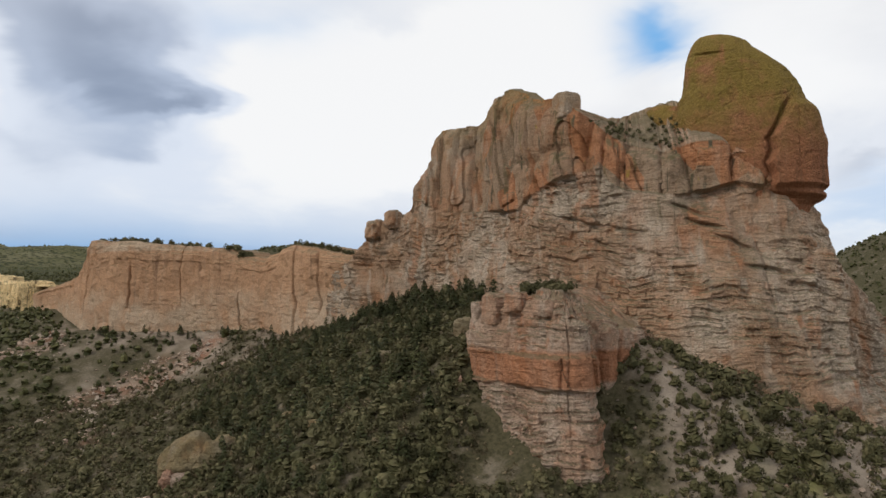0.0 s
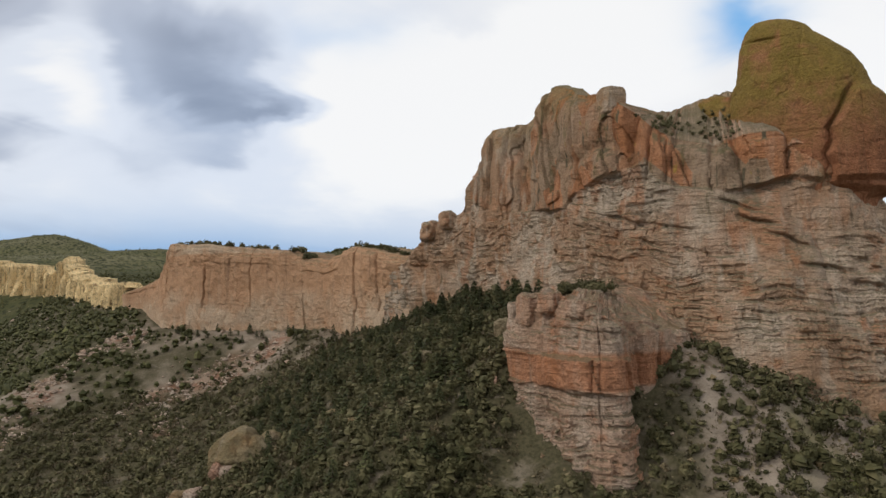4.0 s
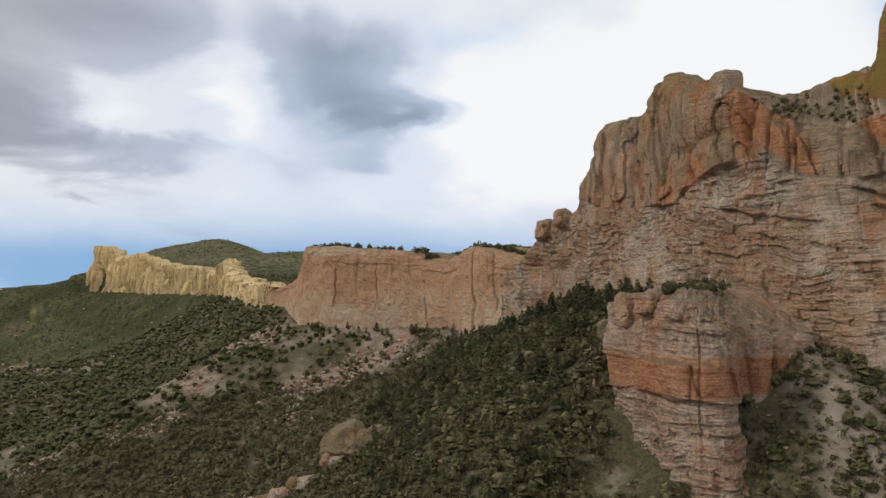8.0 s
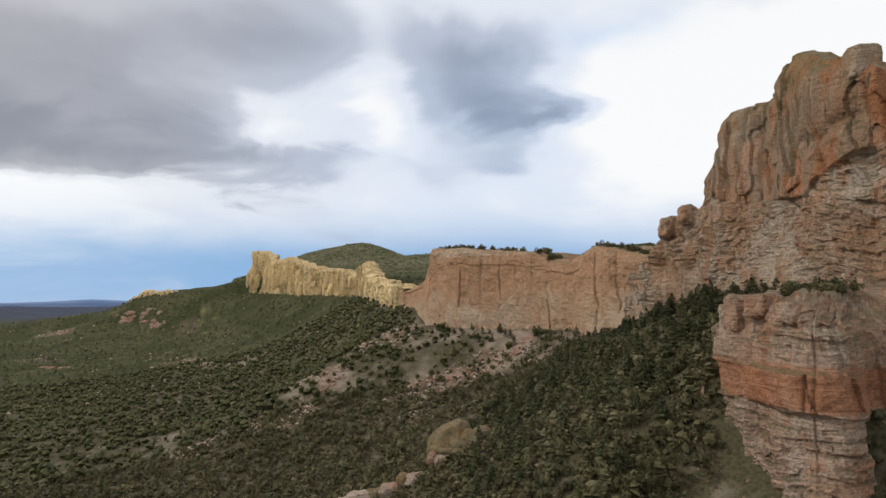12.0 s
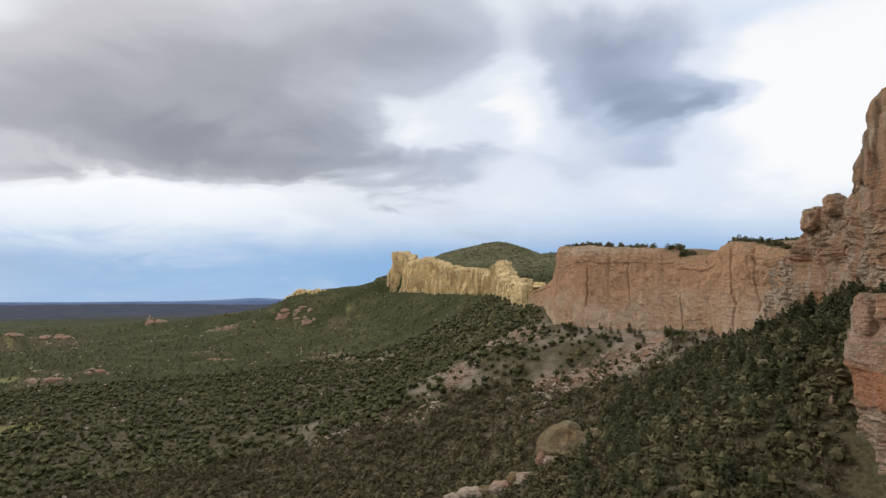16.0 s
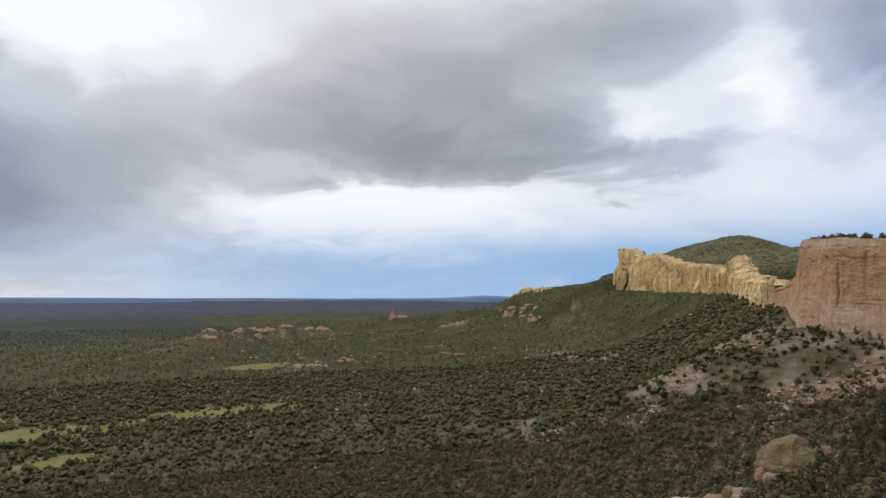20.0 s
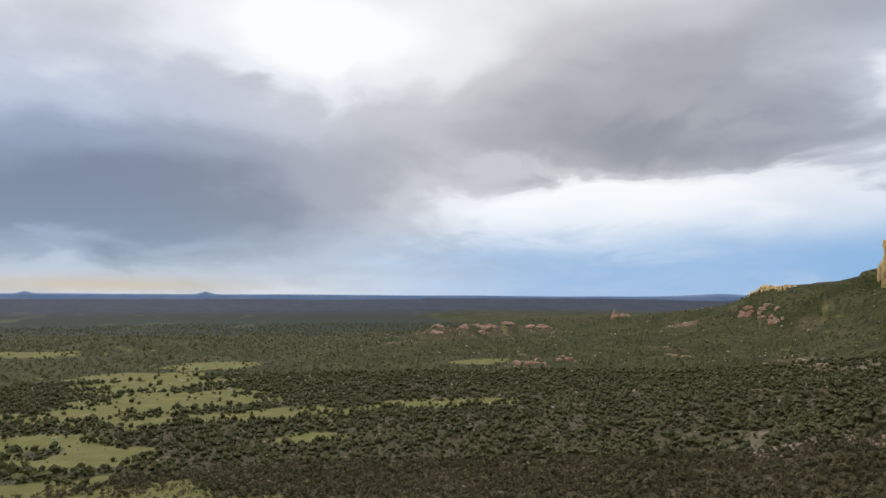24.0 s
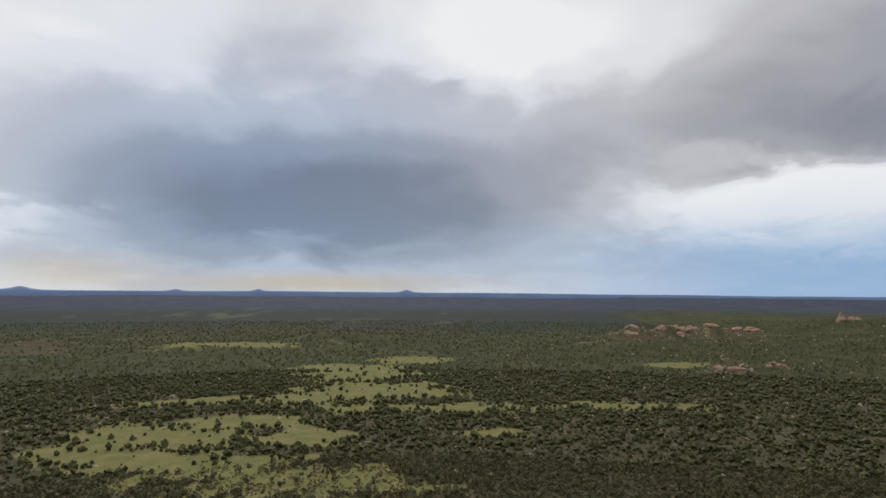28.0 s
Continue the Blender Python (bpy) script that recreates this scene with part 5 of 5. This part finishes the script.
def plant_all():
    rng = np.random.default_rng(7)
    small = [bush_tris(rng, 1, 30, 0.27) for _ in range(8)]
    mid = [shrub_tris(rng, 22, 0.3) for _ in range(8)]
    thin = [bush_tris(rng, 1, 7, 0.42, PLAIN, 5) for _ in range(10)]
    far = [bush_tris(rng, 1, 0, 0.4, PLAIN[1:], 5) for _ in range(8)]

    def keep(x, y, thick, off_rock=5.0):
        d, foot, top = to_ridge(x, y)
        p = wood_at(x, y) * (1 - 0.96 * treeless_at(x, y)) * (1 - 0.2 * red_at(x, y)) * thick
        ok = (rng.uniform(0, 1, len(x)) < p) & ((d > off_rock) | ((d < -30) & (top > 60))) & ~((np.abs(x - 40 - 0.35 * (y - 190)) < 20) & (np.abs(y - 198) < 32))
        return ok

    # near slopes
    lush = [bush_tris(rng, 1, 64, 0.2) for k in range(10)]
    for name, r0, r1, count, kinds in (("juniper_scrub", 90, 270, 26000, lush), ("slope_scrub", 270, 440, 26000, small)):
        x, y = sow(rng, count, r0, r1)
        ok = keep(x, y, 1.0)
        x, y = x[ok], y[ok]
        P = np.stack([x, y, land(x, y) - 0.2], 1)
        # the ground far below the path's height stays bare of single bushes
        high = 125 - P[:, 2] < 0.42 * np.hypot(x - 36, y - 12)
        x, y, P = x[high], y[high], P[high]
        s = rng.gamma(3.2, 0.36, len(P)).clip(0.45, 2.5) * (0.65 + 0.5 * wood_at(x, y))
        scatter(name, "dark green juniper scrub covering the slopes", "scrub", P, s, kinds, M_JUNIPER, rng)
    x, y = sow(rng, 24000, 90, 430)
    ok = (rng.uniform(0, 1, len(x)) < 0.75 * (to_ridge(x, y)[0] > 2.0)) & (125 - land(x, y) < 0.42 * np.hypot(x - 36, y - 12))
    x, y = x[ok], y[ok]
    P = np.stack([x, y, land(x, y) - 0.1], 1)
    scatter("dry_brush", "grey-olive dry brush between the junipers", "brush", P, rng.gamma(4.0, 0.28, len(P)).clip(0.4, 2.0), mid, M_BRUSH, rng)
    x, y = sow(rng, 56000, 430, 1000)
    ok = keep(x, y, 1.0)
    x, y = x[ok], y[ok]
    P = np.stack([x, y, land(x, y) - 0.2], 1)
    scatter("valley_scrub", "dense juniper scrub on the valley floor", "scrub", P, rng.gamma(3.5, 0.50, len(P)).clip(0.7, 3.6) * np.where(to_ridge(x, y)[0] < 0, 0.65, 1.0), thin, M_FARWOOD, rng)
    x, y = sow(rng, 74000, 1000, 2600, evenly=1.4)
    ok = keep(x, y, 1.0)
    x, y = x[ok], y[ok]
    P = np.stack([x, y, land(x, y) - 0.3], 1)
    scatter("far_woodland", "far-off dark woodland on the plain and hills", "woodland", P, rng.gamma(4.0, 0.65, len(P)).clip(1.2, 5.5) * np.where(to_ridge(x, y)[0] < 0, 0.6, 1.0), far, M_FARWOOD, rng, rng.uniform(0.55, 0.85, len(P)))

    # low shrubs on the butte's sloping shoulder and the buttress's ledge
    t, line, out = line_of(BUTTE, 0.5)
    at = rng.choice(np.where((line[:, 0] > 57) & (line[:, 0] < 112))[0], 170)
    d = rng.uniform(3, 19, 170)
    P = np.stack([line[at, 0] - out[at, 0] * (d + 3), line[at, 1] - out[at, 1] * (d + 3), line[at, 3] + line[at, 4] * np.minimum(d / 26, 1) - 2.2], 1)
    scatter("ledge_shrubs", "low grey-green shrubs on the butte's shoulder", "shrubs", P, rng.uniform(0.4, 1.1, 170), small, M_JUNIPER, rng)
    x, y = rng.uniform(48, 150, 1800), rng.uniform(120, 204, 1800)
    ok = (to_ridge(x, y)[0] > 8) & (rng.uniform(0, 1, 1800) < 0.5 + 1.4 * fbm(x / 12, y / 12, 3, 2))
    x, y = x[ok], y[ok]
    scatter("scree_shrubs", "dark shrubs dotted over the grey scree", "shrubs", np.stack([x, y, land(x, y) - 0.2], 1), rng.gamma(3.0, 0.36, len(x)).clip(0.35, 2.4), small, M_JUNIPER, rng)

    # loose stones
    x, y = sow(rng, 24000, 80, 420)
    d, foot, top = to_ridge(x, y)
    ok = (d > 4) & (rng.uniform(0, 1, len(x)) < 0.25 + 0.7 * np.exp(-d / 60) + 0.6 * red_at(x, y))
    x, y = x[ok], y[ok]
    stone = []
    for k in range(5):
        v = np.array([(1, 0, 0), (-1, 0, 0), (0, 1, 0), (0, -1, 0), (0, 0, 1), (0, 0, -1)], float) * rng.uniform(0.6, 1.2, (6, 3)) + rng.normal(0, 0.25, (6, 3))
        f = [(0, 2, 4), (2, 1, 4), (1, 3, 4), (3, 0, 4), (2, 0, 5), (1, 2, 5), (3, 1, 5), (0, 3, 5)]
        stone.append(v[np.array(f).ravel()])
    scatter("loose_stones", "loose grey and tan stones strewn over the slopes", "stones", np.stack([x, y, land(x, y) + 0.05], 1), rng.gamma(2.0, 0.28, len(x)).clip(0.2, 2.0), stone, M_BOULDER, rng, rng.uniform(0.5, 0.9, len(x)))
    x, y = sow(rng, 60000, 120, 1000)
    u, v = sow(rng, 30000, 300, 560, 12.0, 62.0)
    near = rng.uniform(0, 1, len(u)) < red_at(u, v)
    e, f = sow(rng, 18000, 850, 2000, 38.0, 92.0)
    a, b = rng.uniform(46, 150, 3000), rng.uniform(120, 206, 3000)
    x, y = np.r_[x, u[near], e, a], np.r_[y, v[near], f, b]
    ok = (to_ridge(x, y)[0] > 4) & (rng.uniform(0, 1, len(x)) < 0.05 + 0.6 * red_at(x, y) + 0.22 * smooth01(0.15, 0.27, fbm(x / 42, y / 42, 31, 3)))
    x, y = x[ok], y[ok]
    scatter("rock_rubble", "pale pink and tan rubble along the spurs", "rubble", np.stack([x, y, land(x, y) + 0.1], 1), rng.gamma(2.2, 0.5, len(x)).clip(0.4, 3.4) * np.minimum(0.25 + np.hypot(x, y) / 750, 1.3), stone, M_RUBBLE, rng, rng.uniform(0.4, 0.75, len(x)))


plant_all()


# ---------------------------------------------------------------- single trees
def part(name, mesh, parent):
    ob = new(name, mesh)
    ob.parent = parent
    return ob


def trunk_mesh(rng, high, thick, limbs):
    """A tapered, slightly bent trunk with bare limbs."""
    verts, faces = [], []

    def limb(a, b, r0, r1, n=6):
        a, b = np.array(a, float), np.array(b, float)
        way = (b - a) / np.linalg.norm(b - a)
        s = np.cross(way, (0.3, 0.9, 0.2))
        s /= np.linalg.norm(s)
        u = np.cross(way, s)
        first = len(verts)
        for p, r in ((a, r0), ((a + b) / 2 + s * r0 * 0.6, (r0 + r1) / 2), (b, r1)):
            for k in range(n):
                w = 2 * math.pi * k / n
                verts.append(p + r * (math.cos(w) * s + math.sin(w) * u))
        for row in range(2):
            for k in range(n):
                i, j = first + row * n + k, first + row * n + (k + 1) % n
                faces.append((i, j, j + n, i + n))

    limb((0, 0, -0.6), (0.04 * high, 0.02 * high, high), thick, thick * 0.25)
    for k in range(limbs):
        h = high * (0.3 + 0.6 * k / limbs)
        a = rng.uniform(0, 2 * math.pi)
        r = 0.28 * high * (1.1 - h / high)
        limb((0.04 * h, 0.02 * h, h), (r * math.cos(a), r * math.sin(a), h + 0.3 * r), thick * 0.35, thick * 0.1)
    return raw_mesh("trunk", np.array(verts), np.array(faces), M_BARK)


def tree(kind, rng, where):
    root = new(kind)
    root.location = where
    if kind == "pine_tree":
        part("trunk", trunk_mesh(rng, 5.6, 0.16, 6), root)
        crown = cone_tris(rng, 230, 0.125) * np.array([5.2, 5.2, 6.6])
        part("crown", tri_mesh("crown", crown, M_PINE), root)
    else:
        part("trunk", trunk_mesh(rng, 1.8, 0.16, 5), root)
        crown = bush_tris(rng, 4, 230, 0.15) * np.array([2.0, 2.0, 2.2]) + np.array([0, 0, 0.2])
        part("crown", tri_mesh("crown", crown, M_JUNIPER), root)
    return root


def plant_trees():
    rng = np.random.default_rng(21)

    def grow(kind, label, group, places, low, high):
        models = []
        for k, (x, y, z) in enumerate(places):
            m = pose(x, y, z, rng.uniform(-3, 3), rng.uniform(-3, 3), rng.uniform(0, 360))
            if k < 5:
                ob = tagged(tree(kind, rng, (x, y, z)), label, "tree", group)
                models.append(ob)
            else:
                ob = copy_thing(models[k % 5], m)
            ob.matrix_basis = m
            s = rng.uniform(low, high)
            ob.scale = (s * rng.uniform(0.85, 1.1), s * rng.uniform(0.85, 1.1), s)

    def picked(n, x0, x1, y0, y1, test):
        x, y = rng.uniform(x0, x1, 40 * n), rng.uniform(y0, y1, 40 * n)
        ok = np.where(test(x, y, to_ridge(x, y)[0]))[0][:n]
        return list(zip(x[ok], y[ok], land(x[ok], y[ok]) - 0.25))

    grow("pine_tree", "dark green pine standing on the forested slope", "pines below the butte",
         picked(300, -100, 34, 150, 350, lambda x, y, d: (d > 6) & (d < 110) & ~((x > 6) & (y < 225)) & (rng.uniform(0, 1, len(x)) < np.exp(-d / 70))), 0.7, 1.4)
    grow("juniper_tree", "round dark juniper on the scree slope", "junipers on the slope",
         picked(130, -60, 130, 130, 230, lambda x, y, d: (d > 6) & (d < 85) & ~((x > 10) & (x < 76) & (y > 160))), 0.9, 1.7)
    grow("pine_tree", "pine growing at the mesa's foot", "pines below the mesa", picked(40, -215, -45, 360, 455, lambda x, y, d: (d > 3) & (d < 22)), 0.6, 1.15)
    t, line, out = line_of(MESA, 0.5)
    rim = []
    for k in rng.choice(np.where((line[:, 0] > -232) & (line[:, 0] < -30) & ~((line[:, 0] > -112) & (line[:, 0] < -85)))[0], 84):
        d = rng.uniform(5, 14)
        rim.append((line[k, 0] - out[k, 0] * d, line[k, 1] - out[k, 1] * d, line[k, 3] - 0.7))
    grow("juniper_tree", "small dark juniper on the mesa's rim", "junipers on the mesa", rim, 0.75, 1.45)
    ledge = []
    for u, v in zip(rng.uniform(-8, 8, 30), rng.uniform(0, 1, 30)):
        x, y = 40 + 8 * v + 0.75 * u, 198 + 16 * v - 0.45 * u
        ledge.append((x, y, 124.9 + 2.4 * v))
    grow("juniper_tree", "juniper rooted on the ledge atop the buttress", "junipers on the ledge", ledge, 0.6, 1.2)


plant_trees()
